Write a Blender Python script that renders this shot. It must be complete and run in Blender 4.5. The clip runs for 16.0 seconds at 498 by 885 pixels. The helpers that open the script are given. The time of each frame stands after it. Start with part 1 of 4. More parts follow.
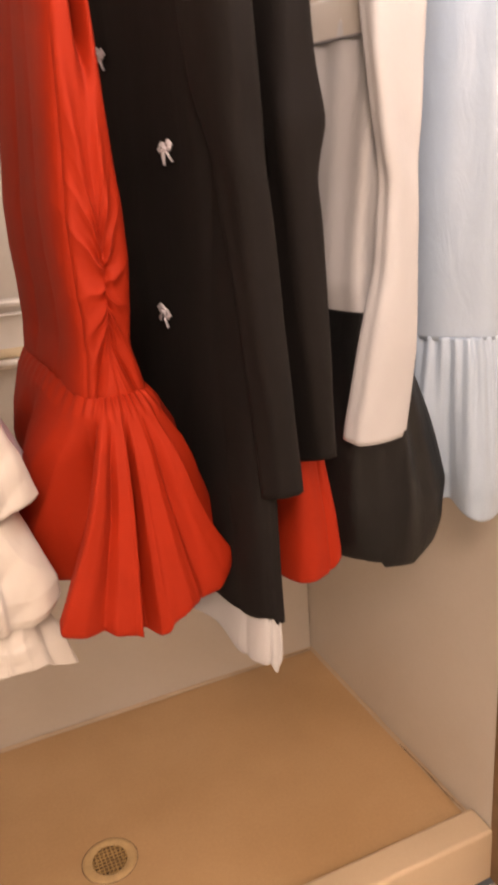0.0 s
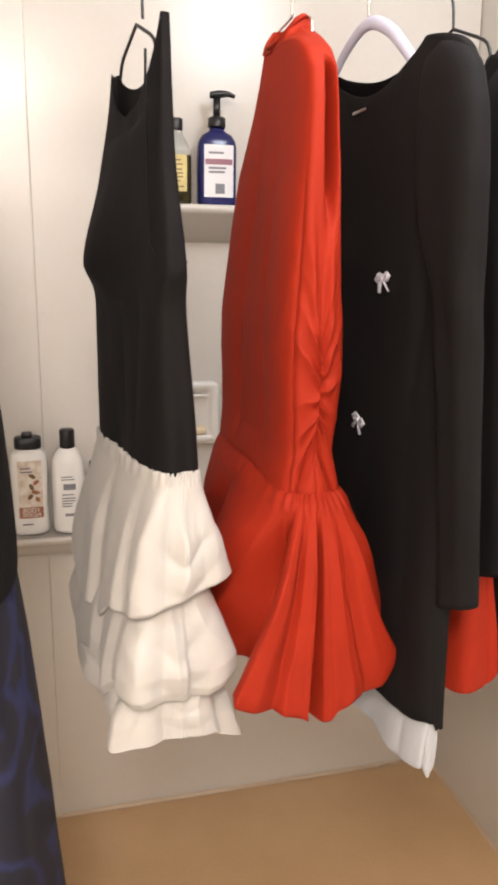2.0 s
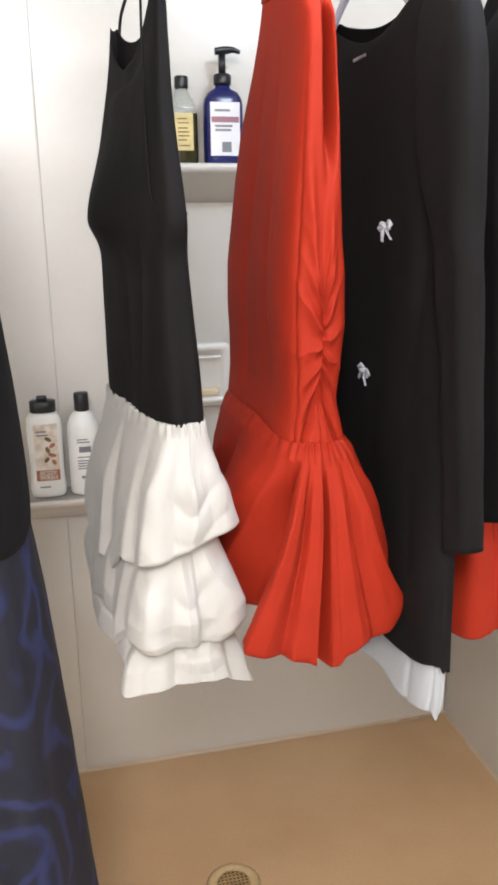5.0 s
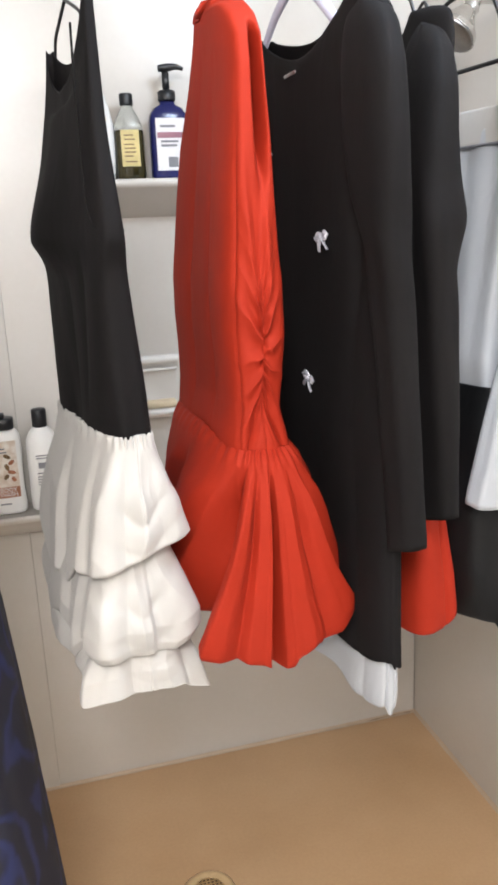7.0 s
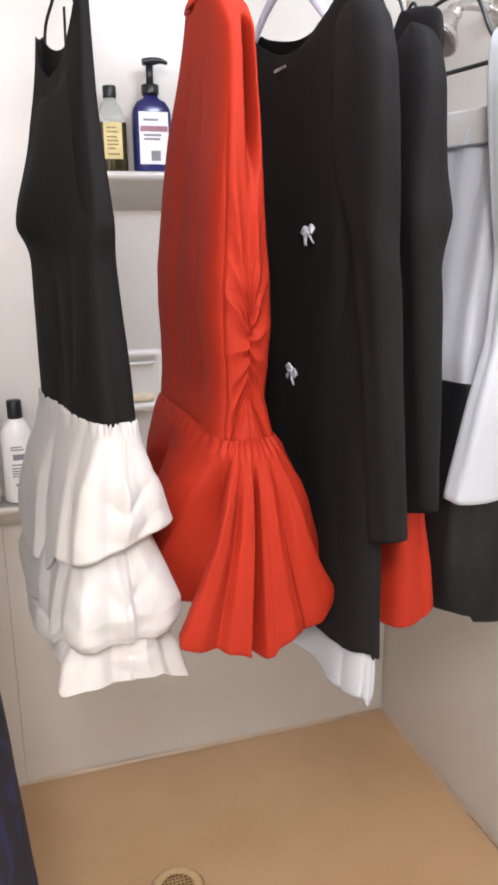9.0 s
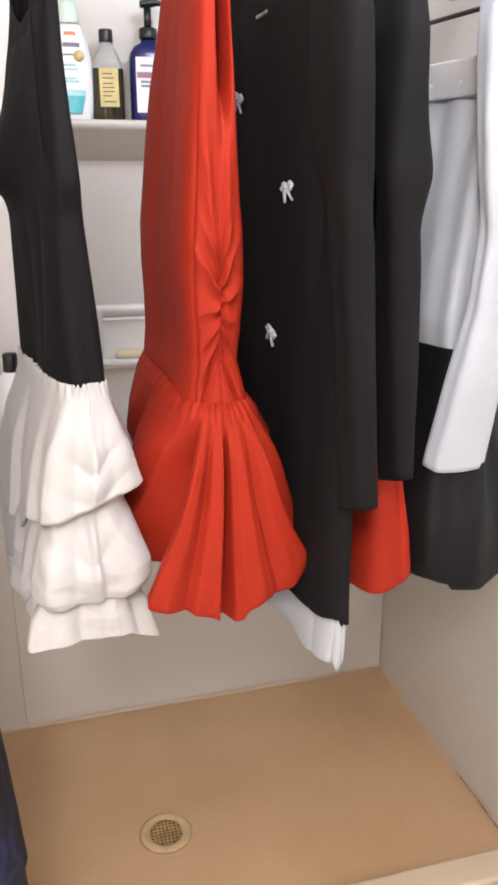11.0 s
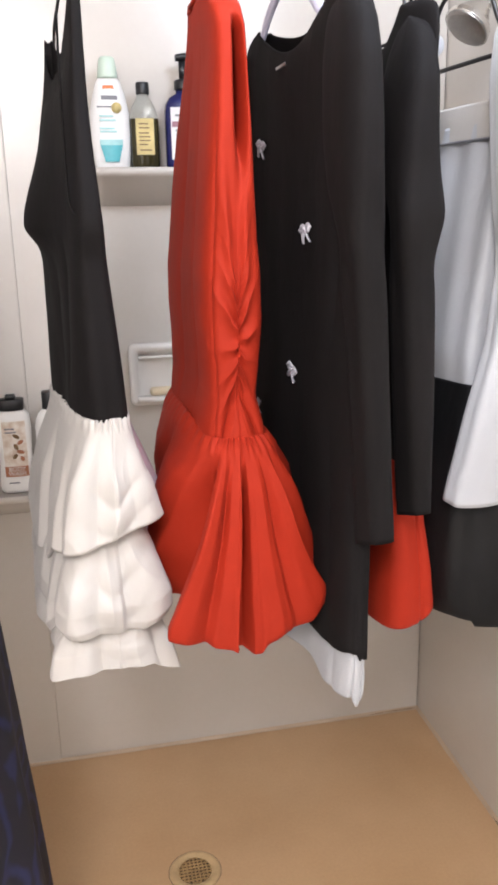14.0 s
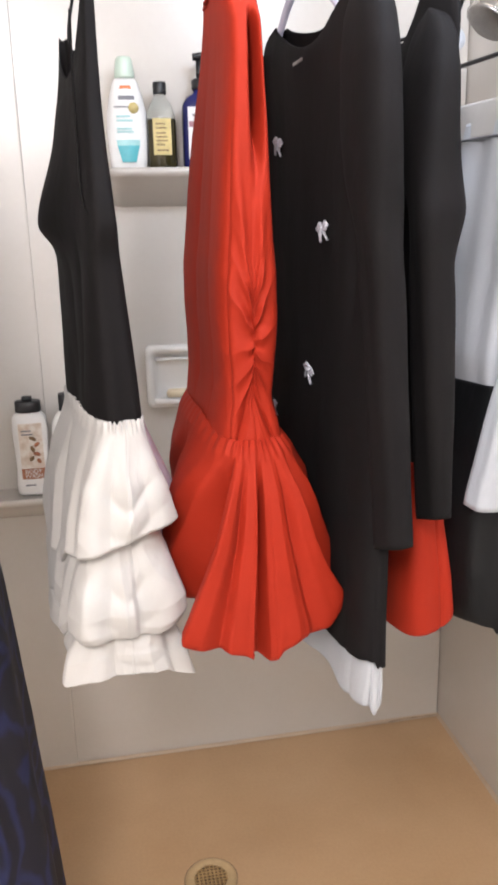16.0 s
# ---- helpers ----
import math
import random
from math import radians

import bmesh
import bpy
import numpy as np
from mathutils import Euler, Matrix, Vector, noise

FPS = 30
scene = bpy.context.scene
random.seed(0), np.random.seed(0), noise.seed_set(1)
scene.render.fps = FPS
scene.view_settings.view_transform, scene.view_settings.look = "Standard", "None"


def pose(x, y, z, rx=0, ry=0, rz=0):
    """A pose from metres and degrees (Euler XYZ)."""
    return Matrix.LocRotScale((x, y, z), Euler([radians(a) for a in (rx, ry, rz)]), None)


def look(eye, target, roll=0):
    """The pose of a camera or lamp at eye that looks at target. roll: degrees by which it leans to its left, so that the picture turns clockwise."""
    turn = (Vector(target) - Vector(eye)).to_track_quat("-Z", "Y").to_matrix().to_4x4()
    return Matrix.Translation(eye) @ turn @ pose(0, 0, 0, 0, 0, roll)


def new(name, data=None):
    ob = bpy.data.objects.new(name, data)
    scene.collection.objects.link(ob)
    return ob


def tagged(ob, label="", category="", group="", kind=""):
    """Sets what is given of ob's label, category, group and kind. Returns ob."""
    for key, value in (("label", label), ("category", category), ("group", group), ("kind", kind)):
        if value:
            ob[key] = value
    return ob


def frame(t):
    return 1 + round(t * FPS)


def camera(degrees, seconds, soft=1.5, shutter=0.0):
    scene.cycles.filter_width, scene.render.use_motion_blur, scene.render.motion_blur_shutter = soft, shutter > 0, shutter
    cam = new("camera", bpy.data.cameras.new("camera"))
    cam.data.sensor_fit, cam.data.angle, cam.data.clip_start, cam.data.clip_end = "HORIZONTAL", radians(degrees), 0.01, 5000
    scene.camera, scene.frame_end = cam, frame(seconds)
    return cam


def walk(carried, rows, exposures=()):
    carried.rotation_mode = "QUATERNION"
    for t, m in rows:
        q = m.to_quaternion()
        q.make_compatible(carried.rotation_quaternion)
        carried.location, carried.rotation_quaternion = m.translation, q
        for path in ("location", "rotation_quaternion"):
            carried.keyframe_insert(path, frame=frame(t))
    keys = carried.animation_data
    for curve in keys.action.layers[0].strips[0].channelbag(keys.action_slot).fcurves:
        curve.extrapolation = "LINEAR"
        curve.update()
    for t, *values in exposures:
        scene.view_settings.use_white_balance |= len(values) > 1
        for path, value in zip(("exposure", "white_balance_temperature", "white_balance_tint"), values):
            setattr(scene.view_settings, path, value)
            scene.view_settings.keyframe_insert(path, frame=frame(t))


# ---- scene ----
cam = camera(35.0, 16.0, soft=3.2, shutter=0.5)
PATH = [
    (0, (0.144, 0.019, 1.337), (0.88, 1.752, 0.663), -4.0),
    (0.5, (0.085, 0.034, 1.361), (0.863, 1.788, 0.795), -2.5),
    (1, (0.076, 0.003, 1.401), (0.768, 1.823, 0.945), -2.3),
    (1.5, (0.062, -0.016, 1.407), (0.671, 1.834, 0.953), 0.1),
    (2, (0.03, -0.018, 1.386), (0.526, 1.862, 0.916), 0.8),
    (2.5, (0.006, -0.028, 1.384), (0.494, 1.852, 0.908), 0.5),
    (3, (0.039, -0.031, 1.379), (0.496, 1.845, 0.856), 0.8),
    (3.5, (0.043, -0.044, 1.375), (0.486, 1.832, 0.84), 0.8),
    (6, (0.052, -0.038, 1.362), (0.522, 1.828, 0.817), -2.3),
    (6.5, (0.06, -0.068, 1.364), (0.556, 1.801, 0.85), -2.9),
    (7, (0.073, -0.069, 1.369), (0.578, 1.795, 0.848), -2.4),
    (7.5, (0.068, -0.051, 1.358), (0.609, 1.804, 0.844), -2.7),
    (8, (0.047, -0.046, 1.36), (0.583, 1.806, 0.828), -0.8),
    (8.5, (0.054, -0.067, 1.357), (0.602, 1.786, 0.842), -0.6),
    (9, (0.049, -0.071, 1.355), (0.635, 1.77, 0.84), -0.7),
    (11.5, (0.138, -0.079, 1.366), (0.634, 1.749, 0.722), -0.0),
    (12, (0.141, -0.096, 1.362), (0.638, 1.74, 0.745), 0.2),
    (12.5, (0.143, -0.1, 1.366), (0.599, 1.762, 0.797), 0.2),
    (13, (0.147, -0.098, 1.372), (0.579, 1.771, 0.805), -0.7),
    (13.5, (0.149, -0.105, 1.366), (0.562, 1.775, 0.825), -1.1),
    (14, (0.156, -0.105, 1.367), (0.551, 1.78, 0.827), -1.0),
    (14.5, (0.158, -0.084, 1.367), (0.521, 1.8, 0.802), -1.0),
    (15, (0.157, -0.076, 1.361), (0.524, 1.806, 0.79), -0.9),
    (15.5, (0.158, -0.076, 1.358), (0.526, 1.803, 0.779), -0.7),
    (16, (0.165, -0.088, 1.361), (0.511, 1.808, 0.829), -1.3),
]
# the clip's white balance turns from warm to neutral
EXPOSURES = [(0.0, 0.43, 8290, 29), (1.0, 0.61, 6940, 13), (2.5, 0.62, 6340, 13), (3.5, 0.67, 5940, 11), (6.0, 0.73, 5590, 6), (9.0, 0.8, 5640, 12), (12.5, 0.72, 5740, 13), (16.0, 0.72, 5690, 12)]
walk(cam, [(t, look(eye, target, roll)) for t, eye, target, roll in PATH], EXPOSURES)

# ---------------------------------------------------------------- world and lights
world = bpy.data.worlds.new("world")
scene.world = world
world.use_nodes = True
world.node_tree.nodes["Background"].inputs[0].default_value = (1.0, 0.97, 0.93, 1)
world.node_tree.nodes["Background"].inputs[1].default_value = 0.06


def point_light(name, place, radius, watts, colour):
    data = bpy.data.lights.new(name, "POINT")
    data.shadow_soft_size, data.energy, data.color = radius, watts, colour
    ob = new(name, data)
    ob.location = place
    return ob


# added unseen lamps: a warm one over the room, a cooler before the shower
LAMPS = ((-0.14, -0.62, 2.03), (0.70, 0.56, 2.15))
point_light("added_room_light", LAMPS[0], 0.17, 54, (1.0, 0.895, 0.785))
point_light("added_room_light", LAMPS[1], 0.15, 17.5, (0.90, 0.955, 1.0))


# ---------------------------------------------------------------- materials
def mat(name, colour, rough=0.6, metal=0.0, var=0.10, scale=6.0, fine=220.0, bump=0.15, sheen=0.0, tint=None, spec=0.5,
        bump_distance=0.001, coat=0.0, crumple=0.0):
    """Procedural surface: large stains, fine grain and a fine relief."""
    m = bpy.data.materials.new(name)
    m.use_nodes = True
    nt = m.node_tree
    b = nt.nodes["Principled BSDF"]
    b.inputs["Roughness"].default_value, b.inputs["Metallic"].default_value = rough, metal
    b.inputs["Specular IOR Level"].default_value = spec
    b.inputs["Sheen Weight"].default_value = sheen
    b.inputs["Coat Weight"].default_value = coat
    co = nt.nodes.new("ShaderNodeTexCoord")
    n1, n2 = nt.nodes.new("ShaderNodeTexNoise"), nt.nodes.new("ShaderNodeTexNoise")
    n1.inputs["Scale"].default_value, n1.inputs["Detail"].default_value = scale, 5
    n2.inputs["Scale"].default_value, n2.inputs["Detail"].default_value = fine, 3
    for n in (n1, n2):
        nt.links.new(co.outputs["Object"], n.inputs["Vector"])
    ramp = nt.nodes.new("ShaderNodeValToRGB")
    dark = tint or tuple(c * (1 - 2 * var) for c in colour)
    ramp.color_ramp.elements[0].position, ramp.color_ramp.elements[1].position = 0.32, 0.68
    ramp.color_ramp.elements[0].color, ramp.color_ramp.elements[1].color = (*dark, 1), (*colour, 1)
    nt.links.new(n1.outputs[0], ramp.inputs[0])
    mix = nt.nodes.new("ShaderNodeMixRGB")
    mix.blend_type = "OVERLAY"
    mix.inputs[0].default_value = var
    nt.links.new(ramp.outputs[0], mix.inputs[1])
    nt.links.new(n2.outputs[0], mix.inputs[2])
    nt.links.new(mix.outputs[0], b.inputs["Base Color"])
    bp = nt.nodes.new("ShaderNodeBump")
    bp.inputs["Strength"].default_value, bp.inputs["Distance"].default_value = bump, bump_distance
    nt.links.new(n2.outputs[0], bp.inputs["Height"])
    nt.links.new(bp.outputs[0], b.inputs["Normal"])
    if crumple:
        # soft irregular creases of hanging cloth
        n3, b3 = nt.nodes.new("ShaderNodeTexNoise"), nt.nodes.new("ShaderNodeBump")
        n3.inputs["Scale"].default_value, n3.inputs["Detail"].default_value, n3.inputs["Distortion"].default_value = 26, 4, 0.8
        b3.inputs["Strength"].default_value, b3.inputs["Distance"].default_value = crumple, 0.006
        st = nt.nodes.new("ShaderNodeMapping")
        st.inputs["Scale"].default_value = (1.0, 1.0, 0.45)
        nt.links.new(co.outputs["Object"], st.inputs["Vector"])
        nt.links.new(st.outputs[0], n3.inputs["Vector"])
        nt.links.new(n3.outputs[0], b3.inputs["Height"])
        nt.links.new(b3.outputs[0], bp.inputs["Normal"])
    return m


def swirl_mat():
    """Black cloth with a printed pattern of broad navy swirls."""
    m = mat("navy_swirl_print", (0.01, 0.01, 0.013), 0.7, bump=0.1)
    nt = m.node_tree
    b = nt.nodes["Principled BSDF"]
    co, vo, no = (nt.nodes.new("ShaderNode" + k) for k in ("TexCoord", "TexVoronoi", "TexNoise"))
    vo.inputs["Scale"].default_value, no.inputs["Scale"].default_value = 7.5, 13.0
    a, c, s, rp = nt.nodes.new("ShaderNodeMath"), nt.nodes.new("ShaderNodeMath"), nt.nodes.new("ShaderNodeMath"), nt.nodes.new("ShaderNodeValToRGB")
    a.operation, c.operation, s.operation = "MULTIPLY", "MULTIPLY_ADD", "SINE"
    a.inputs[1].default_value, c.inputs[1].default_value = 9.0, 24.0
    nt.links.new(co.outputs["Object"], vo.inputs["Vector"])
    nt.links.new(co.outputs["Object"], no.inputs["Vector"])
    nt.links.new(no.outputs[0], a.inputs[0])
    nt.links.new(vo.outputs["Distance"], c.inputs[0])
    nt.links.new(a.outputs[0], c.inputs[2])
    nt.links.new(c.outputs[0], s.inputs[0])
    nt.links.new(s.outputs[0], rp.inputs[0])
    e = rp.color_ramp.elements
    e[0].position, e[0].color = 0.10, (0.005, 0.005, 0.014, 1)
    e[1].position, e[1].color = 0.55, (0.008, 0.010, 0.044, 1)
    x = rp.color_ramp.elements.new(0.96)
    x.color = (0.014, 0.018, 0.072, 1)
    nt.links.new(rp.outputs[0], b.inputs["Base Color"])
    return m


def glass_mat(name, colour, rough=0.08):
    m = bpy.data.materials.new(name)
    m.use_nodes = True
    b = m.node_tree.nodes["Principled BSDF"]
    b.inputs["Base Color"].default_value = (*colour, 1)
    b.inputs["Roughness"].default_value = rough
    b.inputs["Transmission Weight"].default_value = 0.9
    b.inputs["IOR"].default_value = 1.45
    return m


RED = mat("red_crepe", (0.330, 0.0195, 0.0040), 0.74, var=0.05, scale=9, fine=700, bump=0.12, sheen=0.0, spec=0.22, crumple=0.22)
BLACK = mat("black_crepe", (0.0082, 0.0070, 0.0072), 0.8, var=0.10, scale=7, fine=700, bump=0.15, sheen=0.0, spec=0.15, crumple=0.2)
BLACK2 = mat("black_taffeta", (0.0052, 0.0052, 0.0056), 0.5, var=0.10, scale=7, fine=700, bump=0.12, sheen=0.0, spec=0.25, crumple=0.5)
WHITE = mat("white_taffeta", (0.46, 0.44, 0.415), 0.6, var=0.03, scale=8, fine=600, bump=0.08, sheen=0.1, crumple=0.22)
WHITE2 = mat("white_crepe", (0.43, 0.445, 0.475), 0.6, var=0.03, scale=8, fine=600, bump=0.08, sheen=0.15, crumple=0.3)
LILAC = mat("lilac_lining", (0.62, 0.55, 0.66), 0.5, var=0.04, scale=8, fine=500, bump=0.06)
BLUE = mat("pale_blue_satin", (0.32, 0.42, 0.535), 0.38, var=0.06, scale=7, fine=500, bump=0.06, sheen=0.1, crumple=0.4)
SWIRL = swirl_mat()
SILVER = mat("silver_satin_ribbon", (0.56, 0.56, 0.63), 0.3, 0.15, var=0.08, scale=60, fine=900, bump=0.1)
# kept very pale so that bounced light fills the room
BOUNCEPAINT = mat("bounce_paint", (0.86, 0.825, 0.77), 0.75, var=0.03, scale=2, fine=160, bump=0.12)
PANEL = mat("white_fibreglass", (0.59, 0.56, 0.52), 0.26, var=0.03, scale=2.5, fine=90, bump=0.03, tint=(0.555, 0.515, 0.465))
CERAMIC = mat("white_ceramic", (0.80, 0.78, 0.75), 0.2, var=0.02, scale=6, fine=120, bump=0.02)
PAINT = mat("warm_white_paint", (0.61, 0.58, 0.54), 0.75, var=0.03, scale=2, fine=160, bump=0.12)
PAN = mat("aged_cream_pan", (0.56, 0.372, 0.208), 0.33, var=0.08, scale=3.5, fine=140, bump=0.05, tint=(0.495, 0.318, 0.168))
CURBM = mat("cream_curb", (0.60, 0.47, 0.33), 0.4, var=0.04, scale=5, fine=140, bump=0.05)
CAULK = mat("stained_caulk", (0.52, 0.415, 0.305), 0.5, var=0.05, scale=10, fine=60, bump=0.08, tint=(0.49, 0.38, 0.27))
GRIME = mat("brown_mould", (0.40, 0.28, 0.17), 0.8, var=0.3, scale=60, fine=200, bump=0.4)
TILE = mat("pale_floor_tile", (0.42, 0.38, 0.33), 0.3, var=0.04, scale=5, fine=150, bump=0.05)
WOOD = mat("brown_door_trim", (0.22, 0.13, 0.07), 0.5, var=0.15, scale=12, fine=120, bump=0.2)
CHROME = mat("worn_chrome", (0.75, 0.73, 0.70), 0.16, 1.0, var=0.06, scale=20, fine=200, bump=0.03)
DULLCHROME = mat("dull_chrome", (0.40, 0.39, 0.38), 0.4, 1.0, var=0.1, scale=30, fine=200, bump=0.05)
WIRE = mat("black_coated_wire", (0.012, 0.011, 0.011), 0.4, var=0.1, scale=20, fine=200, bump=0.05)
LAVENDER = mat("lavender_plastic", (0.50, 0.50, 0.62), 0.4, var=0.04, scale=12, fine=200, bump=0.03)
WPLASTIC = mat("white_plastic", (0.82, 0.81, 0.79), 0.35, var=0.03, scale=14, fine=200, bump=0.03)
BPLASTIC = mat("black_plastic", (0.012, 0.012, 0.014), 0.38, var=0.1, scale=20, fine=300, bump=0.05)
COBALT = mat("cobalt_blue_plastic", (0.016, 0.018, 0.11), 0.22, var=0.08, scale=14, fine=200, bump=0.03)
MINT = mat("mint_green_plastic", (0.60, 0.72, 0.61), 0.35, var=0.05, scale=14, fine=200, bump=0.03)
ORANGE = mat("orange_print", (0.85, 0.20, 0.04), 0.4, var=0.05, scale=30, fine=200, bump=0.02)
TEAL = mat("teal_print", (0.12, 0.48, 0.54), 0.4, var=0.1, scale=40, fine=200, bump=0.02)
PALETEAL = mat("pale_teal_print", (0.40, 0.68, 0.68), 0.4, var=0.1, scale=40, fine=200, bump=0.02)
YELLOWL = mat("yellow_paper_label", (0.70, 0.57, 0.24), 0.55, var=0.1, scale=30, fine=200, bump=0.04)
GOLDBAR = mat("brown_print", (0.20, 0.12, 0.05), 0.5, var=0.1, scale=30, fine=200, bump=0.02)
OIL = mat("dark_oil", (0.035, 0.028, 0.008), 0.12, var=0.1, scale=20, fine=200, bump=0.0)
CLEAR = glass_mat("clear_plastic", (0.92, 0.94, 0.90))
LABELW = mat("white_label", (0.76, 0.74, 0.76), 0.45, var=0.03, scale=30, fine=200, bump=0.03)
MAUVE = mat("mauve_print", (0.30, 0.13, 0.17), 0.45, var=0.05, scale=30, fine=200, bump=0.02)
GREYPRINT = mat("grey_print", (0.20, 0.20, 0.22), 0.5, var=0.05, scale=30, fine=200, bump=0.02)
COPPER = mat("copper_brown_print", (0.40, 0.16, 0.08), 0.45, var=0.1, scale=50, fine=200, bump=0.02)
FLORAL = mat("brown_floral_print", (0.78, 0.74, 0.68), 0.45, var=0.15, scale=55, fine=300, bump=0.02, tint=(0.56, 0.44, 0.34))
SOAPM = mat("cream_soap", (0.78, 0.66, 0.46), 0.45, var=0.05, scale=30, fine=200, bump=0.06)
BRASS = mat("aged_brass", (0.50, 0.33, 0.15), 0.5, 0.2, var=0.2, scale=40, fine=200, bump=0.1)
HOLESHADE = mat("drain_hole_shade", (0.11, 0.07, 0.03), 0.7, var=0.2, scale=30, fine=200, bump=0.1)
FLANGE = mat("cream_drain_ring", (0.60, 0.43, 0.23), 0.5, var=0.1, scale=40, fine=200, bump=0.1)
LAMPGLASS = mat("opal_lamp_glass", (0.85, 0.82, 0.78), 0.3)


# ---------------------------------------------------------------- mesh helpers
def part(name, bm, material, parent=None, label="", smooth=True):
    """Links a bmesh as one mesh object, under a thing or part if one is given."""
    me = bpy.data.meshes.new(name)
    bmesh.ops.recalc_face_normals(bm, faces=bm.faces)
    bm.to_mesh(me)
    bm.free()
    for p in me.polygons:
        p.use_smooth = smooth
    me.materials.append(material)
    ob = new(name, me)
    if parent:
        ob.parent = parent
    if label:
        ob["label"] = label
    return ob


def thing(name, label, category, group="", kind=""):
    return tagged(new(name), label, category, group, kind)


def box_bm(x0, x1, y0, y1, z0, z1, bevel=0.0, seg=2, bm=None):
    own = bm is None
    bm = bm or bmesh.new()
    r = bmesh.ops.create_cube(bm, size=1.0)
    for v in r["verts"]:
        v.co = Vector((x0 + (v.co.x + .5) * (x1 - x0), y0 + (v.co.y + .5) * (y1 - y0), z0 + (v.co.z + .5) * (z1 - z0)))
    if bevel and own:
        bmesh.ops.bevel(bm, geom=bm.edges[:], offset=bevel, segments=seg, affect="EDGES", profile=0.5)
    return bm


def lathe_bm(profile, n=40, at=(0, 0, 0), sx=1.0, sy=1.0, power=2.0, bm=None):
    """Turned or squared-off body from (radius, height) pairs."""
    bm = bm or bmesh.new()
    rings = []
    for r, z in profile:
        ring = []
        for k in range(n):
            a = 2 * math.pi * k / n
            c, s = math.cos(a), math.sin(a)
            q = (abs(c) ** power + abs(s) ** power) ** (-1 / power)
            ring.append(bm.verts.new((at[0] + r * sx * c * q, at[1] + r * sy * s * q, at[2] + z)))
        rings.append(ring)
    for a, b in zip(rings, rings[1:]):
        for k in range(n):
            bm.faces.new((a[k], a[(k + 1) % n], b[(k + 1) % n], b[k]))
    bm.faces.new(list(reversed(rings[0])))
    bm.faces.new(rings[-1])
    return bm


def smooth_path(points, steps=10):
    pts = [Vector(p) for p in points]
    pts = [2 * pts[0] - pts[1], *pts, 2 * pts[-1] - pts[-2]]
    out = []
    for i in range(1, len(pts) - 2):
        p0, p1, p2, p3 = pts[i - 1:i + 3]
        for k in range(steps):
            t = k / steps
            out.append(0.5 * (2 * p1 + (p2 - p0) * t + (2 * p0 - 5 * p1 + 4 * p2 - p3) * t * t + (3 * p1 - p0 - 3 * p2 + p3) * t ** 3))
    out.append(pts[-2])
    return out


def tube_bm(points, radius, n=10, bm=None, steps=8, radii=None, flat=1.0):
    """Round wire or pipe along a smooth path."""
    bm = bm or bmesh.new()
    path = smooth_path(points, steps)
    rings, up = [], Vector((0.31, 0.17, 0.93)).normalized()
    for i, p in enumerate(path):
        d = (path[min(i + 1, len(path) - 1)] - path[max(i - 1, 0)]).normalized()
        side = d.cross(up)
        if side.length < 1e-4:
            side = d.cross(Vector((1, 0, 0)))
        side.normalize()
        other = side.cross(d)
        r = radius if radii is None else float(np.interp(i / (len(path) - 1), np.linspace(0, 1, len(radii)), radii))
        rings.append([bm.verts.new(p + side * r * math.cos(2 * math.pi * k / n) + other * r * flat * math.sin(2 * math.pi * k / n)) for k in range(n)])
    for a, b in zip(rings, rings[1:]):
        for k in range(n):
            bm.faces.new((a[k], a[(k + 1) % n], b[(k + 1) % n], b[k]))
    bm.faces.new(list(reversed(rings[0])))
    bm.faces.new(rings[-1])
    return bm


def bumpy(x, y, z):
    return noise.noise(Vector((x, y, z)))


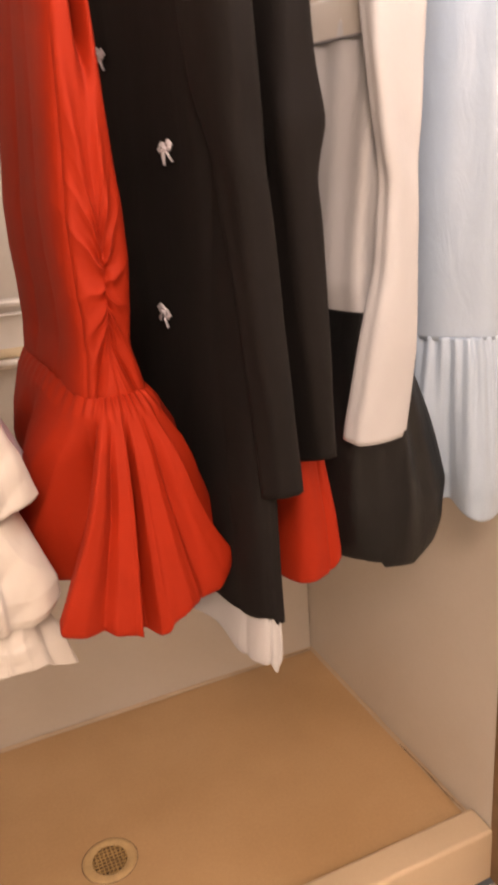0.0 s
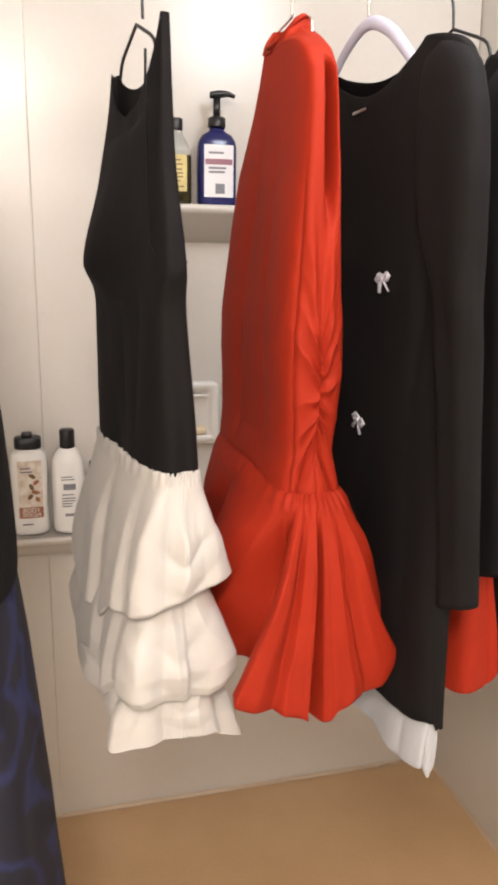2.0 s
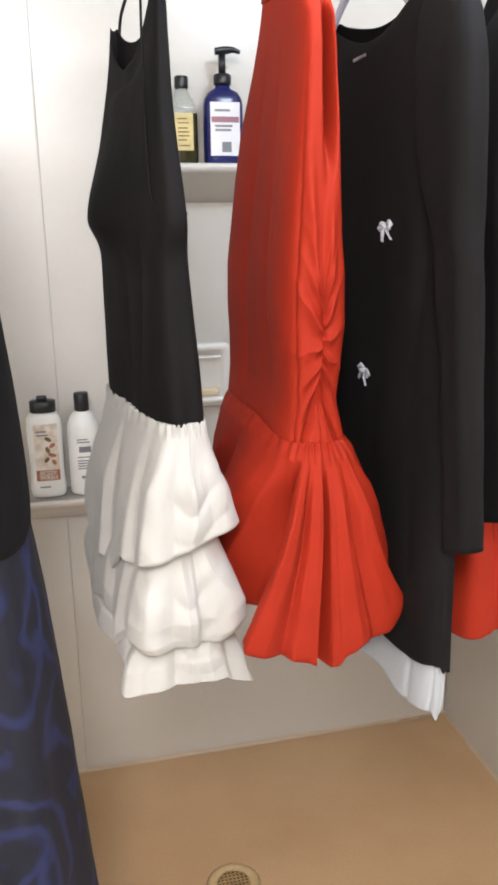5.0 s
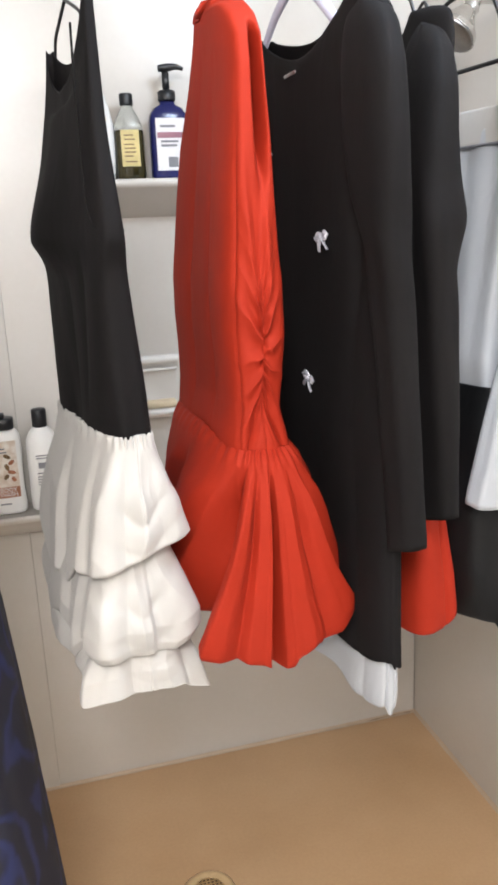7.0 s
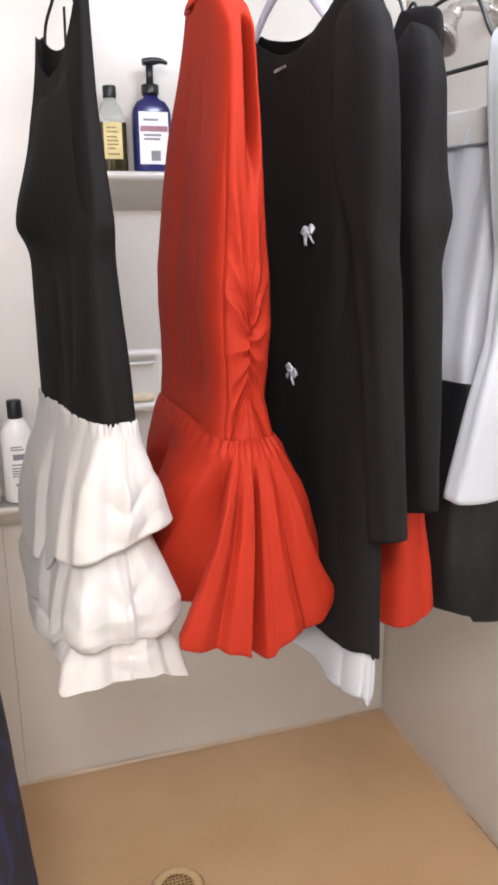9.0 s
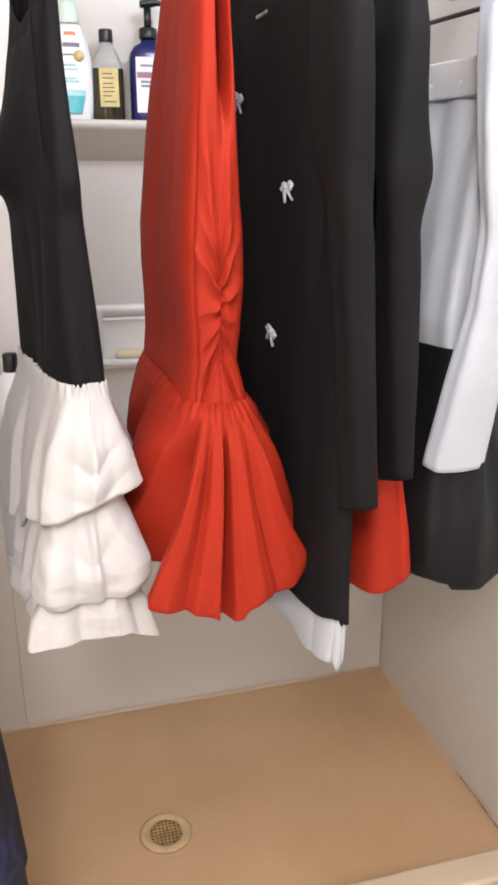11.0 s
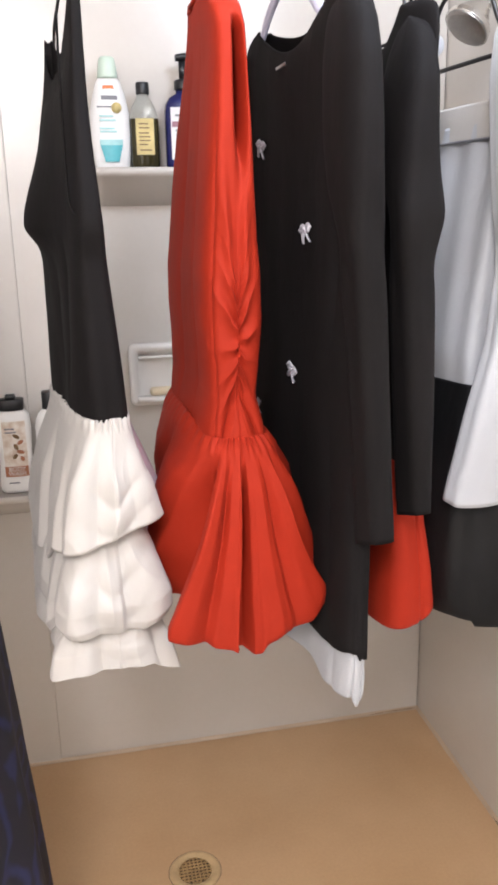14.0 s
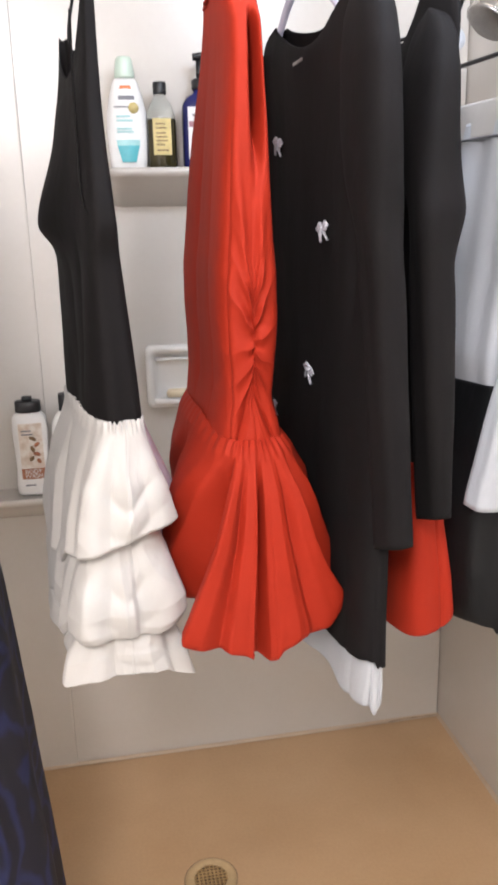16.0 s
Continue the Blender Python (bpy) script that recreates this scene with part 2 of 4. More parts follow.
def cloth(name, rows, phi, material, parent, fold=None, n=120, m=90, power=2.3, label="", seed=0.0, thick=0.0016, wrinkle=0.0025, soften=5):
    """A hanging tube of cloth. rows: height, centre x, centre y, half width, half depth. The width runs along the
    garment's own line, turned by phi; the front faces a = 90 degrees, the near side a = 180. fold(a, f, z) gives the push
    outwards and the drop of the cloth there, and a shift along its width."""
    r = np.array(rows, float)
    f0 = np.concatenate([[0], np.cumsum(np.hypot(np.diff(r[:, 0]), 0.6 * np.diff(r[:, 3])) + 1e-4)])
    f0 /= f0[-1]
    f = np.linspace(0, 1, m)
    v = np.stack([np.interp(f, f0, r[:, k]) for k in range(5)], 1)
    for _ in range(soften):
        v[1:-1] = (v[:-2] + 2 * v[1:-1] + v[2:]) / 4
    p = radians(phi)
    e, q = Vector((-math.sin(p), math.cos(p), 0)), Vector((-math.cos(p), -math.sin(p), 0))
    bm = bmesh.new()
    grid = []
    for i in range(m):
        z, cx, cy, w, d = v[i]
        ring = []
        for k in range(n):
            a = 2 * math.pi * k / n
            c, s = math.cos(a), math.sin(a)
            g = (abs(c) ** power + abs(s) ** power) ** (-1 / power)
            u, t = w * c * g, d * s * g
            nu = math.copysign(abs(c * g) ** (power - 1), c) / max(w, 1e-3)
            ntv = math.copysign(abs(s * g) ** (power - 1), s) / max(d, 1e-3)
            ln = math.hypot(nu, ntv) + 1e-9
            push, drop, *along = fold(a, f[i], z) if fold else (0.0, 0.0)
            u += along[0] if along else 0.0
            push += wrinkle * (bumpy(9 * (cx + t) + seed, 9 * u, z * 3) + 0.45 * bumpy(22 * (cx + t) + seed, 22 * u, z * 11))
            u, t = u + push * nu / ln, t + push * ntv / ln
            ring.append(bm.verts.new(Vector((cx, cy, z - drop)) + e * u + q * t))
        grid.append(ring)
    for a, b in zip(grid, grid[1:]):
        for k in range(n):
            bm.faces.new((a[k], b[k], b[(k + 1) % n], a[(k + 1) % n]))
    ob = part(name, bm, material, parent, label)
    s = ob.modifiers.new("cloth", "SOLIDIFY")
    s.thickness, s.offset = thick, -1
    return ob


def crease(x, c, w):
    """Sharp-bottomed fold."""
    return math.exp(-abs(x - c) / w)


def panels(x, knots):
    """Knife folds: flat panels between (angle, push) knots."""
    for (x0, p0), (x1, p1) in zip(knots, knots[1:]):
        if x0 <= x <= x1:
            s = (x - x0) / (x1 - x0)
            return p0 + (p1 - p0) * (0.55 * s + 0.45 * s * s * (3 - 2 * s))
    return 0.0


def hemline(x, knots):
    """Straight runs between (angle, height) corners of a hem."""
    return float(np.interp(x, [k[0] for k in knots], [k[1] for k in knots]))


def bell(x, c, w):
    return math.exp(-((x - c) / w) ** 2)


def turn(a, b):
    """Signed angle from b to a."""
    return (a - b + math.pi) % (2 * math.pi) - math.pi


def ease(x, a, b):
    t = min(1, max(0, (x - a) / (b - a)))
    return t * t * (3 - 2 * t)


# ---------------------------------------------------------------- setting: shower alcove and bathroom round it
XL, XR, YB, YF = -0.62, 1.03, 1.76, 1.048      # alcove: side walls, back wall, inner face of the curb
ROD_Y, ROD_Z = 1.02, 1.744
FLOOR = -0.10
TOP = 2.28


def structure(name, bm, material, label, smooth=False):
    ob = part(name, bm, material, None, label, smooth)
    return tagged(ob, label, name.split("_")[0], kind="structure")


structure("wall_north", box_bm(XL - .1, XR + .1, YB, YB + .1, FLOOR, TOP), PANEL, "warm white back wall above the shower panels")
structure("wall_east", box_bm(XR, XR + .1, 0.98, YB, FLOOR, TOP), PANEL, "white side wall of the shower")
structure("wall_west", box_bm(XL - .1, XL, 0.98, YB, FLOOR, TOP), PANEL, "white far side wall of the shower")
structure("wall_front_east", box_bm(XR, 1.62, 0.90, 0.98, FLOOR, TOP), BOUNCEPAINT, "warm white painted partition beside the shower")
structure("wall_front_west", box_bm(-1.1, XL, 0.90, 0.98, FLOOR, TOP), BOUNCEPAINT, "warm white painted partition beside the shower")
# unseen room walls, added; their pale paint throws fill light back
structure("wall_bath_east", box_bm(1.62, 1.72, -1.4, 0.98, FLOOR, TOP), BOUNCEPAINT, "unseen warm white bathroom wall, added to bounce light")
structure("wall_bath_west", box_bm(-1.2, -1.1, -1.4, 0.98, FLOOR, TOP), BOUNCEPAINT, "unseen warm white bathroom wall, added to bounce light")
structure("wall_bath_south", box_bm(-1.2, 1.72, -1.5, -1.4, FLOOR, TOP), BOUNCEPAINT, "unseen warm white bathroom wall, added to bounce light")
structure("ceiling", box_bm(-1.2, 1.72, -1.5, YB + .1, TOP, TOP + .1), PAINT, "warm white painted ceiling")
floor = structure("floor", box_bm(-1.1, 1.62, -1.4, 0.97, FLOOR - .08, FLOOR - .006), CURBM, "pale tiled bathroom floor")

# wall surround: main back panel and a corner panel lapped over it
structure("wall_panel_back", box_bm(0.021, XR - .002, YB - .008, YB, 0, 2.20, 0.003), PANEL, "glossy white shower wall panel")
structure("wall_panel_corner", box_bm(XL, 0.024, YB - .013, YB, 0, 2.20, 0.004, 3), PANEL, "glossy white corner panel lapped over the next")

# shower pan: floor, cove, curb
structure("shower_pan", box_bm(XL, XR, YF - .01, YB, FLOOR, 0.0), PAN, "aged cream shower pan")
structure("curb", box_bm(XL, XR, 0.978, YF, FLOOR, 0.030, 0.008, 3), CURBM, "cream shower curb with rounded edges")


def cove(name, a, b, inward, r=0.022):
    bm = bmesh.new()
    n = 60
    a, b, inward = Vector(a), Vector(b), Vector(inward)
    rings = []
    for i in range(n + 1):
        p = a.lerp(b, i / n)
        rr = r * (1 + 0.12 * bumpy(p.x * 14, p.y * 14, 3))
        ring = []
        for k in range(7):
            t = k / 6 * math.pi / 2
            ring.append(bm.verts.new(p + inward * rr * (1 - math.sin(t)) + Vector((0, 0, rr * (1 - math.cos(t)))) + Vector((0, 0, .0015)) + inward * .001))
        rings.append(ring)
    for p, q in zip(rings, rings[1:]):
        for k in range(6):
            bm.faces.new((p[k], q[k], q[k + 1], p[k + 1]))
    return structure(name, bm, CAULK, "stained caulk joint between pan and wall", True)


cove("trim_back", (XL, YB - .013, 0), (XR, YB - .009, 0), (0, -1, 0), 0.008)
cove("trim_east", (XR, YB - .012, 0), (XR, YF, 0), (-1, 0, 0), 0.008)
def grime(name, pts, r):
    return structure(name, tube_bm(pts, r, 6, steps=6, radii=[r * k for k in (.2, 1, .4, .9, .3, 1.1, .5, .2)], flat=.6), GRIME, "dark mould line along the pan joint", True)


grime("trim_mould_back", [(0.88, YB - .016, .004), (0.94, YB - .015, .006), (1.0, YB - .014, .005), (XR - .008, YB - .016, .006)], .0018)
grime("trim_mould_east", [(XR - .008, 1.30, .004), (XR - .007, 1.20, .006), (XR - .010, 1.12, .008), (XR - .008, 1.06, .012)], .0032)
structure("trim_jamb", box_bm(XR - .004, XR + .03, 0.885, 0.985, FLOOR, TOP, 0.003), WOOD, "brown wooden trim at the partition's end")

# bases of the added lamps that light the room, above and behind the view
for lx, ly, lz in LAMPS:
    lamp = thing("added_lamp_base", "unseen round chrome lamp base, added above a room light", "lamp", "ceiling lamps")
    part("base", lathe_bm([(0.06, TOP - .03), (0.10, TOP - .02), (0.11, TOP)], 32, (lx, ly, 0)), CHROME, lamp)

# ---------------------------------------------------------------- curtain rod and hangers
rod = thing("shower_curtain_rod", "chrome shower curtain rod spanning the shower opening", "rod")
part("tube", tube_bm([(XL + .012, ROD_Y, ROD_Z), (0.2, ROD_Y, ROD_Z - .002), (XR - .012, ROD_Y, ROD_Z)], 0.0125, 20), CHROME, rod)
part("sleeve_tube", tube_bm([(0.78, ROD_Y, ROD_Z), (0.9, ROD_Y, ROD_Z), (XR - .012, ROD_Y, ROD_Z)], 0.0145, 20), CHROME, rod)
for x0, x1 in ((XR - .016, XR), (XL, XL + .016)):
    part("end_cap", tube_bm([(x0, ROD_Y, ROD_Z), (x1, ROD_Y, ROD_Z)], 0.03, 24, steps=2), CHROME, rod)


def axes(phi):
    p = radians(phi)
    return Vector((-math.sin(p), math.cos(p), 0)), Vector((-math.cos(p), -math.sin(p), 0))


def hanger(x, phi, material, hook_material, label, neck, half=0.185, drop=0.085, r=0.0022, bar=True, notch=False, body=None, slip=0.0):
    """Hook over the rod, neck, sloping shoulders and a bottom bar."""
    e, q = axes(phi)
    o = Vector((x, ROD_Y, 0))
    h = thing("clothes_hanger", label, "hanger", "hangers on the rod")
    pts = []
    for k in range(9):
        t = math.pi * (-0.15 + 1.05 * k / 8)
        pts.append(o + e * (-0.0165 * math.cos(t)) + Vector((0, 0, ROD_Z + 0.0165 * math.sin(t))))
    tail = [o + e * 0.016 + Vector((0, 0, ROD_Z - .016)), o + e * 0.004 + Vector((0, 0, neck + (ROD_Z - neck) * .45)), o + Vector((0, 0, neck))]
    part("hook", tube_bm(pts + tail, 0.0019, 8), hook_material, h)
    if body:
        part("shoulder_bar", tube_bm([o + e * u + Vector((0, 0, zz)) for u, zz in body], r, 14, flat=1.5,
                                     radii=[r * .55, r * .8, r, r * 1.1, r, r * .8, r * .55]), material, h)
        return h
    if slip:
        o = o + e * slip
    for s in (-1, 1):
        if notch:
            pts = [o + Vector((0, 0, neck)), o + e * s * .03 + Vector((0, 0, neck - .012)), o + e * s * .07 + Vector((0, 0, neck - .030)),
                   o + e * s * .085 + Vector((0, 0, neck - .052)), o + e * s * .105 + Vector((0, 0, neck - .044)), o + e * s * half + Vector((0, 0, neck - drop))]
        else:
            pts = [o + Vector((0, 0, neck)), o + e * s * .05 + Vector((0, 0, neck - .012)), o + e * s * half * .7 + Vector((0, 0, neck - drop * .62)), o + e * s * half + Vector((0, 0, neck - drop))]
        part("shoulder", tube_bm(pts, r, 8), material, h)
    if bar:
        part("bottom_bar", tube_bm([o + e * s * half + Vector((0, 0, neck - drop)) for s in (-1, 0, 1)], r, 8), material, h)
    return h


hanger(-0.135, 4, WIRE, WIRE, "black wire hanger holding a dark printed dress", 1.70)
hanger(0.165, 9, WIRE, WIRE, "black wire hanger with notched shoulders", 1.655, half=0.125, drop=0.10, notch=True, slip=0.028)
hanger(0.352, 8, CHROME, CHROME, "thin bright wire hanger inside a red dress", 1.672, half=0.085, drop=0.055, r=0.0016)
hanger(0.455, 8, LAVENDER, CHROME, "pale lavender plastic hanger with a steel hook", 1.68, r=0.0055,
       body=((-.16, 1.575), (-.11, 1.607), (-.055, 1.652), (0, 1.672), (.055, 1.652), (.11, 1.607), (.16, 1.575)))
hanger(0.575, 8, WIRE, WIRE, "black wire hanger with notched shoulders", 1.675, half=0.125, notch=True)
hanger(0.705, 8, WIRE, CHROME, "black hanger with a steel hook and a bottom bar", 1.675, half=0.12, drop=0.102, r=0.0032)
hanger(0.89, 8, WPLASTIC, CHROME, "white plastic hanger with a steel hook", 1.675, half=0.10, drop=0.06, r=0.003)


# ---------------------------------------------------------------- garments on the rod
def rim(z, cx, cy, w, d, phi, power, a0=0.0, a1=2 * math.pi, n=24):
    """Points round a garment at one height."""
    e, q = axes(phi)
    out = []
    for a in np.linspace(a0, a1, n):
        c, s = math.cos(a), math.sin(a)
        g = (abs(c) ** power + abs(s) ** power) ** (-1 / power)
        out.append(Vector((cx, cy, z)) + e * w * c * g + q * d * s * g)
    return out


# red sleeveless dress, ruched side seam, bubble skirt
red = thing("red_dress", "red sleeveless dress with ruched side and bubble hem", "dress", "dresses on the rod")
RPHI = 3
SEAM = math.pi * 1.01


def red_body(a, f, z):
    da = turn(a, SEAM)
    push = 0.0
    # armhole on the near side
    slit = 0.068 * bell(da, 0.26, 0.20) * bell(z, 1.53, 0.075) * ease(1.61 - z, 0, 0.03)
    # long soft folds down the front
    fr = bell(turn(a, 1.5), 0, 0.8) * ease(1.60 - z, 0.0, 0.2) * ease(z, 1.09, 1.16)
    push += fr * (0.006 * math.sin(2.2 * a + z) - 0.004 * crease(a, 1.25 + 0.05 * math.sin(5 * z), 0.09) - 0.004 * crease(a, 1.80 - 0.04 * math.sin(4 * z), 0.08))
    push -= 0.006 * crease(da, -0.74 + 0.06 * bumpy(1, 2, z * 5), 0.07) * ease(1.56 - z, 0, 0.15) * (0.55 + 0.9 * abs(bumpy(4, 1, z * 4)))
    # gathered side seam: fanning wrinkles and the stitched groove
    g = bell(z, 1.22, 0.075)
    side = 0.3 if da < 0 else 5.7
    wob = 4.5 * bumpy(side, 0.5, z * 9) + 1.2 * bumpy(side, 3 * da, z * 25)
    near = min(1, abs(da) / 0.04)
    reach = 0.95 if da < 0 else 0.7
    ph = (z - 1.222) * 400 / (1 + 3.6 * abs(da)) + wob + (0 if da < 0 else 1.7)
    wide = bell(z, 1.225, 0.060 + 0.075 * abs(da))
    push += wide * (0.0072 + 0.006 * bumpy(side, 7.5, z * 22)) * max(0, 1 - abs(da) / reach) ** 1.1 * (0.75 - 1.5 * abs(math.sin(0.5 * ph)) ** 0.8) * near
    # drape that sweeps from the armhole into the gathers
    sweep = 0.10 + 0.9 * max(0, z - 1.24)
    push += 0.008 * bell(da, -0.20 - 2.2 * max(0, z - 1.28), 0.15) * bell(z, 1.35, 0.07) + 0.007 * bell(da, 0.08 + sweep, 0.14) * bell(z, 1.34, 0.07)
    push -= 0.0065 * crease(da, 0.03 * math.sin(z * 170) * g, 0.07) * bell(z, 1.20, 0.115)
    push += g * 0.012 * bell(da, 0.1, 0.5) - 0.006 * bell(z, 1.15, 0.03) * bell(da, 0, 0.6)
    # folds that fan out to the waist seam
    k = bell(z, 1.112, 0.038)
    fan = (1.17 - z) * 6.5
    push -= k * 0.013 * (crease(da, -0.06 - fan, 0.10) + 0.8 * crease(da, 0.05 + fan, 0.09)) - k * 0.004 * bell(da, 0, 0.05 + 0.6 * fan)
    return push, (1 - ease(f, 0, 0.07)) * 0.026 * max(0, math.sin(a)), slit


red_rows = [(1.662, 0.345, 1.02, 0.044, 0.018), (1.648, 0.346, 1.02, 0.047, 0.021), (1.636, 0.347, 1.003, 0.056, 0.021), (1.615, 0.348, 0.992, 0.080, 0.021),
            (1.59, 0.348, 0.988, 0.098, 0.021), (1.555, 0.347, 0.994, 0.113, 0.022), (1.488, 0.344, 1.01, 0.138, 0.026), (1.417, 0.341, 1.015, 0.148, 0.031),
            (1.342, 0.339, 1.02, 0.156, 0.035), (1.304, 0.338, 1.02, 0.16, 0.038), (1.249, 0.337, 1.02, 0.16, 0.038), (1.20, 0.336, 1.02, 0.16, 0.034),
            (1.15, 0.335, 1.02, 0.16, 0.033), (1.12, 0.337, 1.02, 0.16, 0.039), (1.096, 0.338, 1.018, 0.161, 0.043), (1.082, 0.339, 1.018, 0.152, 0.034)]
cloth("bodice", red_rows, RPHI, RED, red, red_body, n=400, m=300, seed=1.0, wrinkle=0.0012, power=6.0)
part("collar", tube_bm([Vector((0.345, 1.02, 1.662)) + axes(RPHI)[0] * .047 * math.cos(t) + axes(RPHI)[1] * .020 * math.sin(t) - Vector((0, 0, .026 * max(0, math.sin(t))))
                        for t in np.linspace(0, 2 * math.pi, 14)], 0.003, 8), RED, red)


RED_FOLDS = ((-3.2, 0), (-2.75, -.020), (-2.4, .006), (-2.05, .016), (-1.72, .018), (-1.45, .004), (-1.20, -.044), (-.95, -.056), (-.87, .008), (-.80, .022), (-.70, .016), (-.56, -.004), (-.46, .006),
             (-.30, .008), (-.235, .012), (-.19, -.020), (-.12, -.022), (-.02, .002), (.10, .006), (.30, .009), (.40, .004), (.47, -.004), (.66, .008), (.78, .014), (.86, -.010), (1.1, .010), (1.35, -.020), (1.6, .010), (2.0, -.020), (2.4, .010), (2.8, -.02), (3.2, 0))
RED_HEM = ((-3.2, .868), (-2.2, .856), (-1.5, .850), (-1.0, .862), (-.90, .850), (-.80, .842), (-.55, .833), (-.3, .824), (-.21, .820), (-.17, .812), (-.05, .810), (.06, .812), (.12, .823), (.30, .836), (.48, .836), (.62, .842), (.80, .878), (1.2, .876), (3.2, .868))


def red_skirt(a, f, z):
    da = turn(a, SEAM)
    gather = (1 - ease(f, 0.0, 0.13)) * (0.0024 - 0.0014 * ease(-da, 0.8, 1.1)) * math.sin(44 * a + 3 * bumpy(a * 3, 1, 0))
    body = ease(f, 0.03, 0.42)
    fold = panels(da / (0.52 + 0.48 * f), RED_FOLDS) - 0.0012 * crease(da, 0.05, 0.012)
    crumple = 0.006 * ease(f, 0.5, 0.9) * bumpy(5 * math.cos(a), 5 * math.sin(a), z * 14)
    drop = min(1, f / .95) ** 2 * (0.868 - hemline(da, RED_HEM))
    # the seam rides up towards the far side
    drop -= (1 - ease(f, 0, 0.4)) * 0.010 * ease(-da, 0.95, 1.5)
    return gather + body * fold + crumple, drop


cloth("bubble_skirt", [(1.100, 0.339, 1.018, 0.163, 0.0445), (1.096, 0.339, 1.018, 0.166, 0.049), (1.082, 0.340, 1.014, 0.169, 0.060), (1.04, 0.341, 1.008, 0.172, 0.077), (0.98, 0.341, 1.004, 0.176, 0.088),
                       (0.92, 0.341, 1.002, 0.181, 0.107), (0.886, 0.342, 1.0, 0.184, 0.117), (0.872, 0.342, 1.0, 0.184, 0.119), (0.864, 0.342, 1.0, 0.181, 0.114), (0.864, 0.342, 1.0, 0.170, 0.102)],
      RPHI, RED, red, red_skirt, n=600, m=120, seed=2.0, wrinkle=0.0025, power=4.2, soften=1)

# black halter dress with a white tiered skirt
bw = thing("black_and_white_dress", "black halter dress with white tiered ruffle skirt", "dress", "dresses on the rod")
BPHI = 10


UNDERARM = 1.368


def bw_body(a, f, z):
    c = math.cos(a)
    da = turn(a, math.pi)
    up = z - UNDERARM
    flare = bell(up, 0, 0.085) if up > 0 else bell(up, 0, 0.030)
    # the loose underarm corner of the far side stands out
    push = 0.030 * flare * bell(turn(a, 1.25), 0, 0.55)
    push += 0.0022 * math.sin(7 * a) * ease(1.3 - z, 0, 0.2)
    # shallow pulls running down from the underarm
    push -= 0.004 * crease(da, -1.05 - 0.5 * max(0, UNDERARM - z), 0.10) * ease(UNDERARM - z, 0, 0.06) * ease(z, 1.13, 1.22)
    push -= 0.004 * crease(da, -1.55 + 0.6 * max(0, UNDERARM - z), 0.14) * ease(UNDERARM - z, 0.02, 0.10) * ease(z, 1.12, 1.2)
    # scooped neck between the straps, lower in front
    drop = (1 - ease(f, 0.0, 0.26)) * (0.088 if math.sin(a) > 0 else 0.05) * (1 - min(1, abs(c) * 1.12) ** 2.2)
    drop += (1 - ease(f, 0.0, 0.4)) * 0.030 * max(0, c) + ease(f, 0.92, 1) * 0.0015 * math.sin(30 * a)
    return push, drop, -0.016 * flare * ease(-c, 0.5, 0.9) + 0.010 * flare * ease(c, 0.5, 0.9)


cloth("bodice", [(1.638, 0.158, 1.02, 0.104, 0.010), (1.60, 0.157, 1.02, 0.110, 0.011), (1.56, 0.155, 1.02, 0.117, 0.012), (1.50, 0.152, 1.02, 0.128, 0.014),
                 (1.44, 0.150, 1.02, 0.139, 0.016), (1.38, 0.149, 1.02, 0.147, 0.019), (1.34, 0.150, 1.02, 0.147, 0.022),
                 (1.26, 0.152, 1.02, 0.148, 0.027), (1.18, 0.154, 1.02, 0.15, 0.031), (1.128, 0.156, 1.02, 0.15, 0.033), (1.115, 0.155, 1.02, 0.142, 0.027)],
      BPHI, BLACK, bw, bw_body, n=320, m=200, seed=3.0, power=4.2)
BE, BQ = axes(BPHI)
arm = [Vector((0.152, 1.02, 0)) + BE * u + BQ * t + Vector((0, 0, z)) for u, t, z in
       ((-.098, .015, 1.60), (-.102, .017, 1.55), (-.108, .019, 1.49), (-.118, .021, 1.43), (-.130, .022, 1.392), (-.148, .018, 1.376), (-.160, .004, 1.372), (-.158, -.010, 1.374))]
part("armhole_binding", tube_bm(arm, .0016, 8), BLACK, bw)


# fall of each tier's hem below its lowest row, by the angle from the near seam
TIER_HEM = (((-3.2, .030), (-2.6, .020), (-2.2, -.010), (-1.75, .062), (-1.30, .068), (-1.05, .030), (-.92, .034), (-.72, .018), (-.15, .002), (.30, -.006), (.78, -.016), (1.2, .035), (1.9, .050), (2.4, .010), (3.2, .030)),
            ((-3.2, .010), (-2.4, -.020), (-2.0, .022), (-1.5, -.012), (-1.15, .026), (-.95, -.012), (-.68, -.010), (-.45, -.012), (.05, -.010), (.40, -.006), (.78, -.022), (1.3, .020), (2.2, -.010), (3.2, .010)),
            ((-3.2, -.050), (-2.0, -.050), (-1.4, -.034), (-1.0, -.040), (-.76, -.016), (-.62, -.022), (-.20, -.020), (.15, -.018), (.60, -.014), (.79, .006), (1.1, -.03), (2.2, -.040), (3.2, -.050)))
